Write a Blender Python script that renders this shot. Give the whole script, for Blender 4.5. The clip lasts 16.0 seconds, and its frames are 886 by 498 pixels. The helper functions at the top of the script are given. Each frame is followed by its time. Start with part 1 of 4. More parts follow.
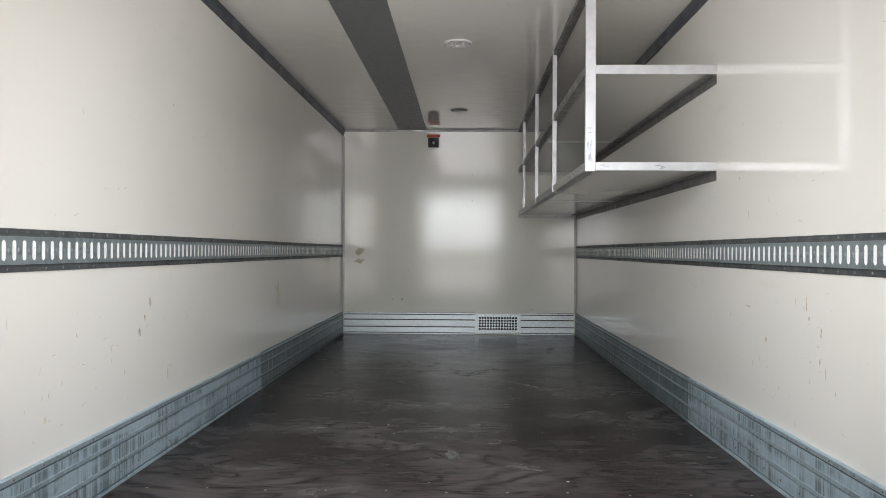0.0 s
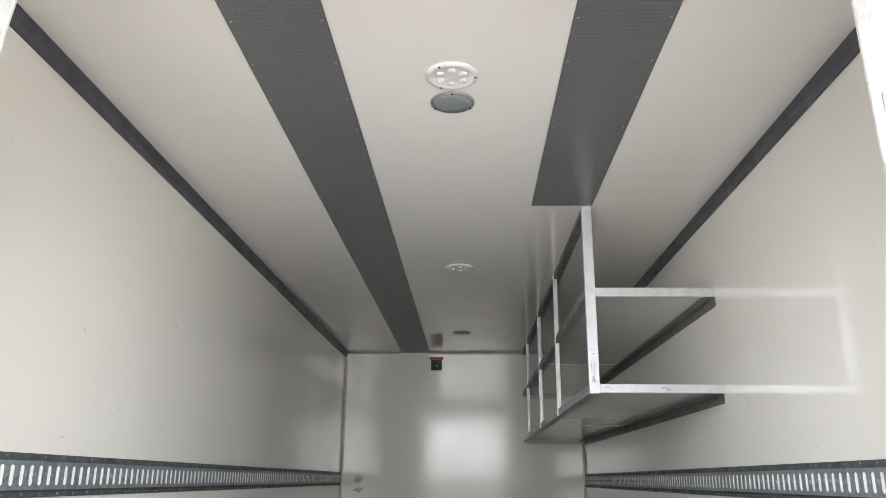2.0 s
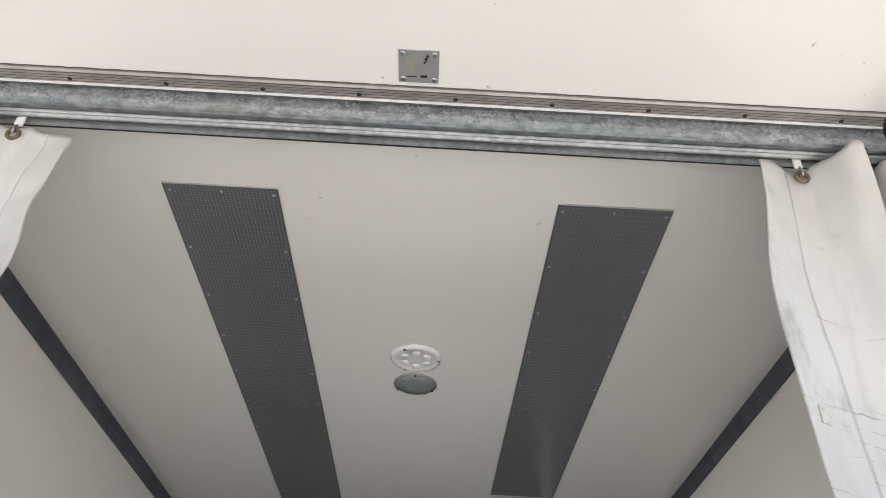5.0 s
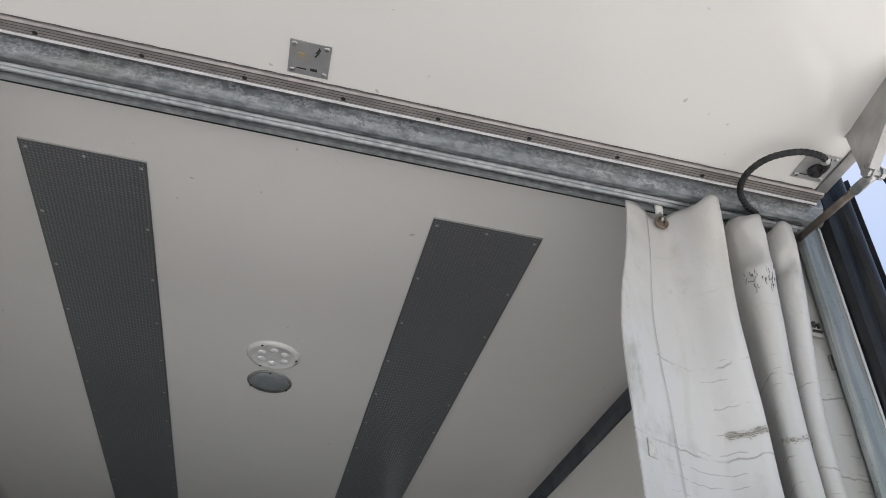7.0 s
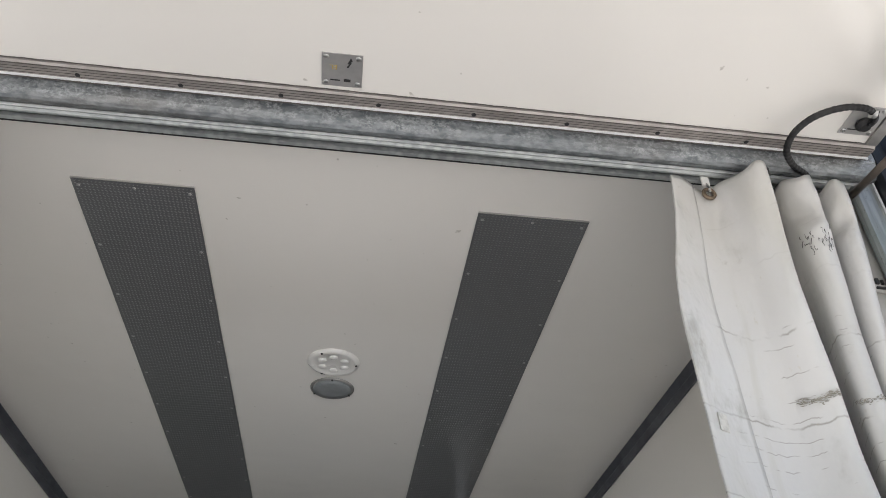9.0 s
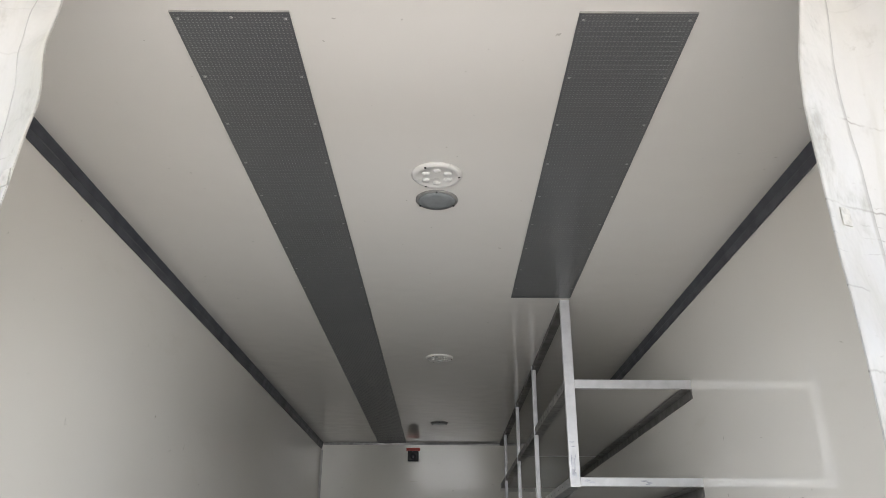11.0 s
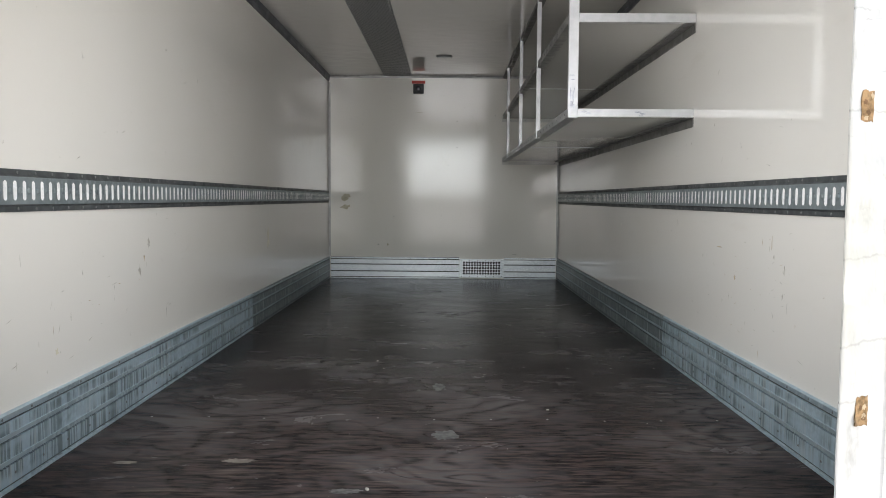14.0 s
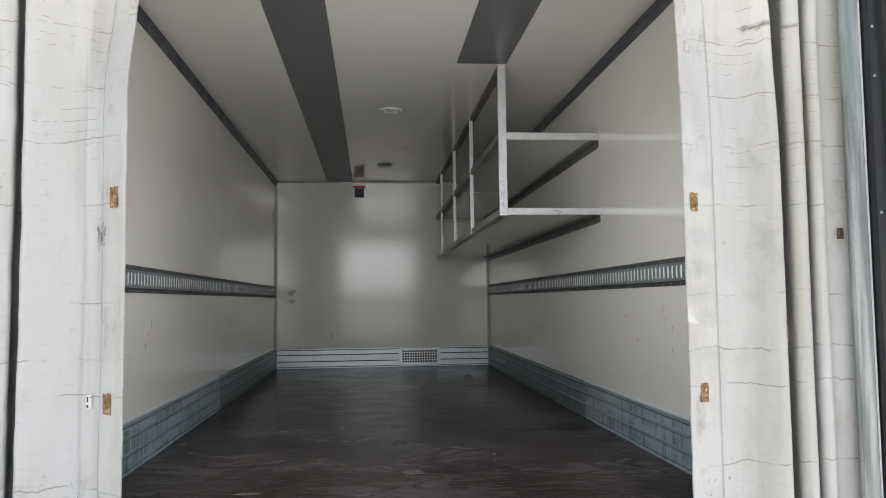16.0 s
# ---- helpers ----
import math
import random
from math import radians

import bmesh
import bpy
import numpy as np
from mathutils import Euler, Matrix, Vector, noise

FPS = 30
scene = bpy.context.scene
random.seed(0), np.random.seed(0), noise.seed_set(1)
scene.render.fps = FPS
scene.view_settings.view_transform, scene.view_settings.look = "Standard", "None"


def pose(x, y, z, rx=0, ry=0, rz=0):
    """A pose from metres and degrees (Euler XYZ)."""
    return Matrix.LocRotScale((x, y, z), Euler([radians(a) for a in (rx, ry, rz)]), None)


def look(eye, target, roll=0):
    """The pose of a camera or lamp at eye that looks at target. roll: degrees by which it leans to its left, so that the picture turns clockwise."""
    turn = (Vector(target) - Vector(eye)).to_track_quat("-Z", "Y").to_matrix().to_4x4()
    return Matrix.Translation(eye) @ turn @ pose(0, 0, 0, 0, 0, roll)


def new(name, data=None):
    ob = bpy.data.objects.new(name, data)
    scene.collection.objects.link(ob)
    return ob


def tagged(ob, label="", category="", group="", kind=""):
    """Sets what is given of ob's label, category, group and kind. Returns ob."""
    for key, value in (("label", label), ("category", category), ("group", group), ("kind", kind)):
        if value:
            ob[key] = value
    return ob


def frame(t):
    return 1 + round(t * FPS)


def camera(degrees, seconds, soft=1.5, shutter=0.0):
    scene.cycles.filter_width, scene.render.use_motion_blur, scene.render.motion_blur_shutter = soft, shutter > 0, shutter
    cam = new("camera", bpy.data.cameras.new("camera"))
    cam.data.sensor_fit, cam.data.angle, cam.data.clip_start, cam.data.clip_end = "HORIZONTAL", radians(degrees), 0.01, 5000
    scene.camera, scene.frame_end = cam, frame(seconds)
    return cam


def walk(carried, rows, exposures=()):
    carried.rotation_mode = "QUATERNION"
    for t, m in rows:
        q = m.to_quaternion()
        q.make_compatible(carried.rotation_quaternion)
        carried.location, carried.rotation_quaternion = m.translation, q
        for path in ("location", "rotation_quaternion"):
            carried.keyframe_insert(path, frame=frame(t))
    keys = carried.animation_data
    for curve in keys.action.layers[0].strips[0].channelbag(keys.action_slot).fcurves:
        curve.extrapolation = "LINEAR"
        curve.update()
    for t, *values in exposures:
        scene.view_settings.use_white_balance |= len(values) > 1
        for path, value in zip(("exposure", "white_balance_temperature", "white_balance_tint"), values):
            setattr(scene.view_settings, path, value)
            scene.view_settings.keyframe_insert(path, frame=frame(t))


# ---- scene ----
# World: x across the van body, y from the rear opening to the front bulkhead, z up from the cargo floor.
cam = camera(60.3, 16.0, soft=0.6)
PATH = [
    (0, (0.062, -0.94, 0.875), (0.005, 1.059, 0.88), 0.3),
    (0.5, (0.07, -0.931, 0.87), (0.01, 1.065, 0.993), 0.4),
    (1, (0.072, -0.915, 0.866), (0.006, 1.065, 1.134), 0.5),
    (1.5, (0.074, -0.908, 0.869), (0.002, 1.045, 1.292), 0.5),
    (2, (0.073, -0.908, 0.868), (0.004, 1.005, 1.447), 0.5),
    (2.5, (0.081, -0.904, 0.865), (0.011, 0.957, 1.595), 0.4),
    (3, (0.088, -0.91, 0.857), (0.014, 0.887, 1.733), 0.6),
    (3.5, (0.091, -0.922, 0.859), (0.012, 0.804, 1.866), 0.9),
    (4, (0.082, -0.937, 0.866), (0.005, 0.723, 1.979), 1.3),
    (6.5, (0.104, -0.951, 0.853), (0.333, 0.588, 2.109), 4.4),
    (7, (0.113, -0.944, 0.862), (0.418, 0.586, 2.114), 3.5),
    (7.5, (0.125, -0.95, 0.866), (0.462, 0.58, 2.11), 3.1),
    (8, (0.121, -0.947, 0.864), (0.436, 0.576, 2.122), 2.0),
    (10.5, (0.051, -0.98, 0.861), (0.065, 0.761, 1.846), 0.1),
    (11, (0.045, -0.983, 0.87), (0.04, 0.854, 1.661), 0.3),
    (11.5, (0.046, -0.978, 0.872), (0.033, 0.939, 1.444), 0.3),
    (12, (0.036, -0.991, 0.872), (0.02, 0.981, 1.206), 0.2),
    (12.5, (0.033, -0.99, 0.874), (0.011, 1.007, 0.971), 0.1),
    (13, (0.037, -1.003, 0.859), (0.011, 0.995, 0.776), 0.2),
    (13.5, (0.038, -1.022, 0.862), (0.018, 0.971, 0.703), 0.3),
    (14, (0.047, -1.084, 0.854), (0.035, 0.912, 0.723), 0.4),
    (14.5, (0.044, -1.186, 0.851), (0.053, 0.813, 0.784), -0.2),
    (15, (-0.035, -1.318, 0.812), (0.012, 0.682, 0.824), -0.4),
    (15.5, (-0.065, -1.527, 0.779), (0.038, 0.468, 0.861), -0.6),
    (16, (-0.132, -1.789, 0.753), (0.054, 0.197, 0.888), -0.7),
]
EXPOSURE = [(t, e + 1.0, k, 13.5) for t, e, k in ((0.0, 1.16, 6600.0), (1.0, 1.12, 6580.0), (1.6, 1.12, 6560.0), (2.5, 0.78, 6560.0), (3.5, 0.66, 6600.0), (4.0, 0.38, 6600.0), (6.5, 0.10, 6250.0), (7.2, -0.36, 6250.0), (8.0, -0.41, 6280.0), (10.5, 0.58, 6600.0), (11.5, 0.48, 6560.0), (12.0, 0.52, 6600.0), (12.5, 0.80, 6600.0), (13.5, 1.02, 6600.0), (14.5, 0.62, 6580.0), (15.0, 0.40, 6600.0), (16.0, 0.26, 6600.0))]
walk(cam, [(t, look(eye, target, roll)) for t, eye, target, roll in PATH], EXPOSURE)

# ---- light: open sky and one sun ----
SUN_EL, SUN_AZ = 64.0, 68.0          # azimuth from +y towards +x
world = bpy.data.worlds.new("sky")
scene.world = world
world.use_nodes = True
wn = world.node_tree.nodes
sky = wn.new("ShaderNodeTexSky")
sky.sky_type, sky.sun_disc = "NISHITA", False
sky.dust_density, sky.air_density, sky.ozone_density = 1.0, 1.0, 0.0
sky.sun_elevation, sky.sun_rotation = radians(SUN_EL), radians(SUN_AZ)
wn["Background"].inputs[1].default_value = 0.1
haze = wn.new("ShaderNodeMix")
haze.data_type, haze.blend_type = "RGBA", "MULTIPLY"
haze.inputs[0].default_value = 1.0
haze.inputs[7].default_value = (1.08, 1.052, 0.952, 1)
world.node_tree.links.new(sky.outputs[0], haze.inputs[6])
world.node_tree.links.new(haze.outputs[2], wn["Background"].inputs[0])
sun = new("sun", bpy.data.lights.new("sun", "SUN"))
sun.data.energy, sun.data.angle, sun.data.color = 5.0, radians(0.5), (1.0, 0.95, 0.88)
_d = Vector((math.sin(radians(SUN_AZ)) * math.cos(radians(SUN_EL)), math.cos(radians(SUN_AZ)) * math.cos(radians(SUN_EL)), math.sin(radians(SUN_EL))))
sun.matrix_world = look(_d * 30, (0, 0, 0))

# area lamps added inside the rear opening to stand in for daylight: hazy sky above the horizon, sunlit yard below it
for nm, z0, z1, power, tint, rise, spread in (("opening_sky", 0.88, 2.0, 7.2, (0.91, 0.965, 1.0), -0.42, 118), ("opening_yard", 0.03, 0.86, 1.7, (0.97, 0.98, 1.0), 1.15, 170)):
    al = new(nm, bpy.data.lights.new(nm, "AREA"))
    al.data.shape, al.data.size, al.data.size_y, al.data.energy, al.data.color = "RECTANGLE", 1.46, z1 - z0, power, tint
    al.data.spread = radians(spread)
    al.matrix_world = look((0, 0.45, (z0 + z1) / 2), (0, 1.45, (z0 + z1) / 2 + rise))

# ---- sizes ----
HW = 1.23            # half the inner width
LEN = 7.1            # front bulkhead
TOP = 2.153          # ceiling
REAR = 0.14          # rear edge of the floor
KICK = 0.228         # height of the kick plates
GROUND = -1.0


# ---- materials ----
class Nodes:
    """A node material with a Principled shader and short calls for its inputs."""
    def __init__(self, name, base, rough=0.5, metal=0.0):
        self.m = bpy.data.materials.new(name)
        self.m.use_nodes = True
        self.t = self.m.node_tree
        self.b = self.t.nodes["Principled BSDF"]
        self.set("Base Color", base if not isinstance(base, tuple) else (*base, 1))
        self.set("Roughness", rough)
        self.set("Metallic", metal)

    def set(self, key, value):
        self.feed(self.b.inputs[key], value)

    def feed(self, socket, value):
        if isinstance(value, bpy.types.NodeSocket):
            self.t.links.new(value, socket)
        else:
            socket.default_value = value

    def place(self, scale=(1, 1, 1)):
        g = self.t.nodes.new("ShaderNodeNewGeometry")
        v = self.t.nodes.new("ShaderNodeVectorMath")
        v.operation = "MULTIPLY"
        self.t.links.new(g.outputs["Position"], v.inputs[0])
        v.inputs[1].default_value = scale
        return v.outputs[0]

    def noise(self, scale=1.0, stretch=(1, 1, 1), detail=4.0, rough=0.55, distort=0.0, at=None):
        n = self.t.nodes.new("ShaderNodeTexNoise")
        self.t.links.new(at or self.place(stretch), n.inputs["Vector"])
        n.inputs["Scale"].default_value = scale
        n.inputs["Detail"].default_value = detail
        n.inputs["Roughness"].default_value = rough
        n.inputs["Distortion"].default_value = distort
        return n.outputs["Fac"]

    def voronoi(self, scale, stretch=(1, 1, 1), feature="F1"):
        n = self.t.nodes.new("ShaderNodeTexVoronoi")
        n.feature = feature
        self.t.links.new(self.place(stretch), n.inputs["Vector"])
        n.inputs["Scale"].default_value = scale
        return n.outputs["Distance"]

    def ramp(self, fac, lo, hi, a=0.0, b=1.0):
        n = self.t.nodes.new("ShaderNodeMapRange")
        n.interpolation_type = "SMOOTHSTEP"
        self.t.links.new(fac, n.inputs[0])
        for i, v in enumerate((lo, hi, a, b)):
            n.inputs[i + 1].default_value = v
        return n.outputs[0]

    def math(self, op, a, b):
        n = self.t.nodes.new("ShaderNodeMath")
        n.operation = op
        self.feed(n.inputs[0], a)
        self.feed(n.inputs[1], b)
        return n.outputs[0]

    def mix(self, fac, a, b):
        n = self.t.nodes.new("ShaderNodeMix")
        n.data_type = "RGBA"
        self.feed(n.inputs[0], fac)
        for s, v in ((n.inputs[6], a), (n.inputs[7], b)):
            self.feed(s, (*v, 1) if isinstance(v, tuple) else v)
        return n.outputs[2]

    def bump(self, height, strength, distance=0.01, under=None):
        n = self.t.nodes.new("ShaderNodeBump")
        n.inputs["Strength"].default_value = strength
        n.inputs["Distance"].default_value = distance
        self.t.links.new(height, n.inputs["Height"])
        if under:
            self.t.links.new(under, n.inputs["Normal"])
        self.t.links.new(n.outputs[0], self.b.inputs["Normal"])
        return n.outputs[0]

    def random(self):
        n = self.t.nodes.new("ShaderNodeObjectInfo")
        return n.outputs["Random"]


def panel_mat(name, base, grime, rough, wavy, along, stain=0.3, gloss=0.5, wave=15.0, deep=0.003):
    """Glossy white gel-coat panel: slight waviness, faint stains, small scuffs."""
    m = Nodes(name, base, rough)
    big = m.ramp(m.noise(0.9, detail=2), 0.15, 0.9)
    col = m.mix(m.math("MULTIPLY", big, 0.35), base, grime)
    streak = m.ramp(m.noise(7.0, along, detail=5, rough=0.65), 0.6, 0.78)
    col = m.mix(m.math("MULTIPLY", streak, stain), col, grime)
    speck = m.ramp(m.noise(34.0, detail=2), 0.74, 0.8)
    col = m.mix(m.math("MULTIPLY", speck, 0.5), col, (0.25, 0.23, 0.18))
    m.set("Base Color", col)
    m.set("Specular IOR Level", gloss)
    m.set("Roughness", m.ramp(m.noise(2.2, detail=3), 0.0, 1.0, rough * 0.6, rough * 1.5))
    swell = m.math("MULTIPLY", m.noise(wave, detail=0.5), m.ramp(m.noise(0.9, detail=1), 0.35, 0.65, 0.35, 1.5))
    a = m.bump(swell, wavy, deep)
    m.bump(m.noise(wave * 5, detail=1), wavy * 0.04, 0.001, a)
    return m.m


WHITE = panel_mat("white_panel", (0.74, 0.72, 0.675), (0.64, 0.61, 0.54), 0.06, 0.07, (1, 0.25, 1), 0.3, 0.5, 8.0)
CEIL = panel_mat("white_ceiling_panel", (0.74, 0.72, 0.68), (0.68, 0.655, 0.60), 0.018, 0.6, (1, 0.3, 1), 0.12, 0.5, 9.0)
FLAPW = panel_mat("white_flap_panel", (0.76, 0.74, 0.70), (0.72, 0.695, 0.645), 0.1, 0.06, (0.4, 1, 1), 0.0)
BULK = panel_mat("white_bulkhead_panel", (0.785, 0.765, 0.705), (0.64, 0.62, 0.53), 0.115, 0.07, (1, 1, 0.5), 0.3, 0.5, 28.0)


def floor_mat():
    """Dark film-faced plywood: worn paler islands between broad smoky curls, brown cross grain towards the rear, dust."""
    m = Nodes("dark_plywood", (0.03, 0.027, 0.024), 0.4)
    m.set("Specular IOR Level", 0.03)
    g = m.t.nodes.new("ShaderNodeNewGeometry")
    s = m.t.nodes.new("ShaderNodeSeparateXYZ")
    m.t.links.new(g.outputs["Position"], s.inputs[0])
    grain = m.noise(3.0, (1.0, 1.8, 1), detail=6, rough=0.62, distort=0.6)
    fine = m.noise(1.0, (9.0, 60.0, 1), detail=4, rough=0.65)
    swirl = m.noise(1.9, (0.7, 1.35, 1), detail=2.0, rough=0.4, distort=1.3)
    curl = m.noise(3.1, (0.55, 1.1, 1), detail=1.5, rough=0.45, distort=1.6)
    patch = m.ramp(m.noise(1.15, (0.9, 1.2, 1), detail=3, rough=0.5), 0.40, 0.60)
    # paler islands
    col = m.mix(m.ramp(grain, 0.32, 0.68), (0.015, 0.0128, 0.0132), (0.041, 0.037, 0.0375))
    col = m.mix(m.math("MULTIPLY", patch, m.ramp(grain, 0.28, 0.6, 0.45, 1.0)), col, (0.084, 0.078, 0.078))
    # smoky curls of changing width, broken here and there
    width = m.ramp(m.noise(2.6, detail=2), 0.3, 0.7, 0.6, 1.8)
    one = m.ramp(m.math("DIVIDE", m.math("PINGPONG", m.math("MULTIPLY", swirl, 5.5), 0.5), width), 0.0, 0.32, 1.0, 0.0)
    two = m.ramp(m.math("DIVIDE", m.math("PINGPONG", m.math("MULTIPLY", curl, 4.5), 0.5), width), 0.0, 0.24, 1.0, 0.0)
    gate = m.ramp(m.noise(1.7, detail=3), 0.30, 0.50)
    line = m.math("MULTIPLY", m.math("MAXIMUM", one, m.math("MULTIPLY", two, 0.9)), m.math("MULTIPLY", gate, m.ramp(fine, 0.3, 0.7, 1.0, 0.65)))
    col = m.mix(m.math("MULTIPLY", line, 0.86), col, (0.011, 0.009, 0.009))
    # reddish brown cross grain, strongest near the rear edge
    rear = m.ramp(s.outputs[1], 1.2, 3.2, 1.0, 0.15)
    col = m.mix(m.math("MULTIPLY", m.math("MULTIPLY", m.ramp(fine, 0.42, 0.62), rear), 0.5), col, (0.088, 0.062, 0.055))
    streak = m.noise(1.0, (2.2, 30.0, 1), detail=4, rough=0.6)
    smear = m.math("MULTIPLY", m.ramp(streak, 0.52, 0.68), m.ramp(m.noise(2.4, (1, 1.3, 1), detail=3), 0.46, 0.62))
    smear = m.math("MULTIPLY", smear, m.ramp(s.outputs[1], 1.1, 2.0, 0.8, 0.12))
    col = m.mix(smear, col, (0.135, 0.108, 0.092))
    dust = m.ramp(m.noise(85.0, detail=2), 0.72, 0.78)
    col = m.mix(m.math("MULTIPLY", dust, 0.5), col, (0.2, 0.18, 0.15))
    m.set("Base Color", col)
    m.set("Roughness", m.ramp(grain, 0.3, 0.7, 0.19, 0.28))
    m.bump(m.noise(90.0, (1, 1, 1), detail=3), 0.05, 0.001)
    return m.m


def galv_mat(name, base, dark, rough, scratched=0.0):
    """Zinc-coated steel: spangle, streaks, upright scratches where loads have rubbed."""
    m = Nodes(name, base, rough, 0.45)
    spangle = m.voronoi(55.0)
    col = m.mix(m.ramp(spangle, 0.2, 0.7), base, dark)
    col = m.mix(m.ramp(m.noise(3.0, detail=5), 0.35, 0.7), col, base)
    if scratched:
        lines = m.noise(1.0, (0.3, 31, 0.7), detail=5, rough=0.8)
        zone = m.ramp(m.noise(1.0, (0.5, 2.1, 9.0), detail=2), 0.38, 0.56)
        g = m.t.nodes.new("ShaderNodeNewGeometry")
        sx = m.t.nodes.new("ShaderNodeSeparateXYZ")
        m.t.links.new(g.outputs["Position"], sx.inputs[0])
        recess = m.math("MULTIPLY", m.ramp(m.math("ABSOLUTE", sx.outputs[0], 0.0), HW - 0.0155, HW - 0.0140), m.ramp(sx.outputs[2], 0.196, 0.204, 1.0, 0.0))
        rub = m.math("MULTIPLY", m.math("MULTIPLY", m.ramp(lines, 0.43, 0.58), zone), recess)
        col = m.mix(m.math("MULTIPLY", rub, scratched), col, (0.11, 0.145, 0.15))
        shine = m.noise(1.0, (0.3, 70, 2.0), detail=3, rough=0.75)
        col = m.mix(m.math("MULTIPLY", m.ramp(shine, 0.55, 0.66), 0.7), col, (0.56, 0.62, 0.64))
    m.set("Base Color", col)
    m.set("Roughness", m.ramp(m.noise(14.0, detail=4), 0.3, 0.7, rough * 0.85, rough * 1.15))
    m.bump(m.noise(60.0, detail=3), 0.03, 0.002)
    return m.m


GALV = galv_mat("galvanised_steel", (0.40, 0.42, 0.415), (0.27, 0.29, 0.29), 0.42)
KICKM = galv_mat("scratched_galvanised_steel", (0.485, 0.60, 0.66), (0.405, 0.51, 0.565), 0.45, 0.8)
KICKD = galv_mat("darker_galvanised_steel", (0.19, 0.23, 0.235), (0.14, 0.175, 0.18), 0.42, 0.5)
KICKR = galv_mat("overlaid_galvanised_rib", (0.40, 0.48, 0.515), (0.27, 0.34, 0.37), 0.42)
KICKF = galv_mat("bright_galvanised_steel", (0.70, 0.735, 0.75), (0.56, 0.60, 0.62), 0.4)


def post_mat():
    """Galvanised corner post: long upright streaks, dull grey-green bloom, fine spangle and scuffs."""
    m = Nodes("post_galvanised_steel", (0.3, 0.31, 0.31), 0.4, 0.5)
    streak = m.ramp(m.noise(1.0, (45, 45, 2.2), detail=4, rough=0.6), 0.36, 0.66)
    col = m.mix(streak, (0.20, 0.215, 0.215), (0.40, 0.415, 0.415))
    bloom = m.ramp(m.noise(3.2, (1.5, 1.5, 1.0), detail=5, rough=0.65), 0.42, 0.66)
    col = m.mix(m.math("MULTIPLY", bloom, 0.7), col, (0.27, 0.315, 0.30))
    pit = m.ramp(m.noise(120.0, detail=3, rough=0.7), 0.6, 0.72)
    col = m.mix(m.math("MULTIPLY", pit, 0.55), col, (0.12, 0.125, 0.12))
    m.set("Base Color", col)
    m.set("Roughness", m.ramp(streak, 0.0, 1.0, 0.5, 0.32))
    m.bump(m.noise(70.0, detail=3), 0.08, 0.002)
    return m.m


POSTM = post_mat()
RAILM = galv_mat("rail_galvanised_steel", (0.27, 0.31, 0.32), (0.19, 0.225, 0.235), 0.45)


def header_mat():
    """Galvanised header with a crust of white zinc crystals along its outer edge."""
    m = Nodes("weathered_header_steel", (0.22, 0.24, 0.25), 0.45, 0.6)
    g = m.t.nodes.new("ShaderNodeNewGeometry")
    sx = m.t.nodes.new("ShaderNodeSeparateXYZ")
    m.t.links.new(g.outputs["Position"], sx.inputs[0])
    edge = m.ramp(m.math("ADD", sx.outputs[1], m.math("MULTIPLY", m.noise(14.0, (0.6, 1, 1), detail=3), 0.03)), 0.188, 0.203, 1.0, 0.0)
    grit = m.ramp(m.noise(150.0, (0.8, 1, 1), detail=3, rough=0.7), 0.40, 0.60)
    clump = m.ramp(m.noise(48.0, (0.7, 1, 1), detail=4, rough=0.7), 0.38, 0.54)
    crust = m.math("MULTIPLY", m.math("MULTIPLY", grit, clump), m.math("ADD", m.math("MULTIPLY", edge, 0.9), 0.1))
    col = m.mix(m.ramp(m.noise(60.0, (0.5, 1, 1), detail=4), 0.35, 0.65), (0.14, 0.155, 0.165), (0.25, 0.268, 0.278))
    col = m.mix(m.ramp(m.noise(4.0, (0.4, 1, 1), detail=3), 0.45, 0.7, 0.0, 0.5), col, (0.25, 0.215, 0.18))
    col = m.mix(m.math("MULTIPLY", crust, 0.6), col, (0.47, 0.485, 0.49))
    m.set("Base Color", col)
    m.bump(m.math("MULTIPLY", grit, clump), 0.35, 0.002)
    return m.m


HEADER = header_mat()


def plain(name, base, rough, metal=0.0, grain=30.0, amount=0.25, bump=0.05):
    """A simple surface with grain and patchy wear at two scales."""
    m = Nodes(name, base, rough, metal)
    dark = tuple(c * (1 - amount) for c in base)
    col = m.mix(m.ramp(m.noise(grain, detail=4), 0.35, 0.7), base, dark)
    col = m.mix(m.ramp(m.noise(3.0, detail=3), 0.4, 0.75, 0.0, 0.6), col, dark)
    m.set("Base Color", col)
    m.set("Roughness", m.ramp(m.noise(grain * 0.5, detail=3), 0.3, 0.7, rough * 0.8, min(1.0, rough * 1.25)))
    m.bump(m.noise(grain * 4, detail=2), bump, 0.002)
    return m.m


ALU = plain("brushed_aluminium", (0.50, 0.50, 0.505), 0.42, 0.55, 20, 0.12)
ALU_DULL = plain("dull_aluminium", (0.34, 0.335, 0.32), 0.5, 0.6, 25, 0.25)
EDGEW = plain("bright_anodised_strip", (0.78, 0.79, 0.79), 0.4, 0.1, 30, 0.08)
HINGE = plain("dull_hinge_aluminium", (0.37, 0.345, 0.325), 0.5, 0.5, 25, 0.2)
TRIMG = plain("pale_grey_trim", (0.46, 0.455, 0.435), 0.5, 0.3, 25, 0.15)
# shaded copies of the profile grey; the darker also serves screws and an eyelet
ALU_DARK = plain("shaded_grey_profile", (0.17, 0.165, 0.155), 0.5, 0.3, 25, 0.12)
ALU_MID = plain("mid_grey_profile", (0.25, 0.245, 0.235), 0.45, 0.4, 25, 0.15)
COVE = plain("dark_grey_cove", (0.072, 0.077, 0.09), 0.42, 0.0, 15, 0.25)


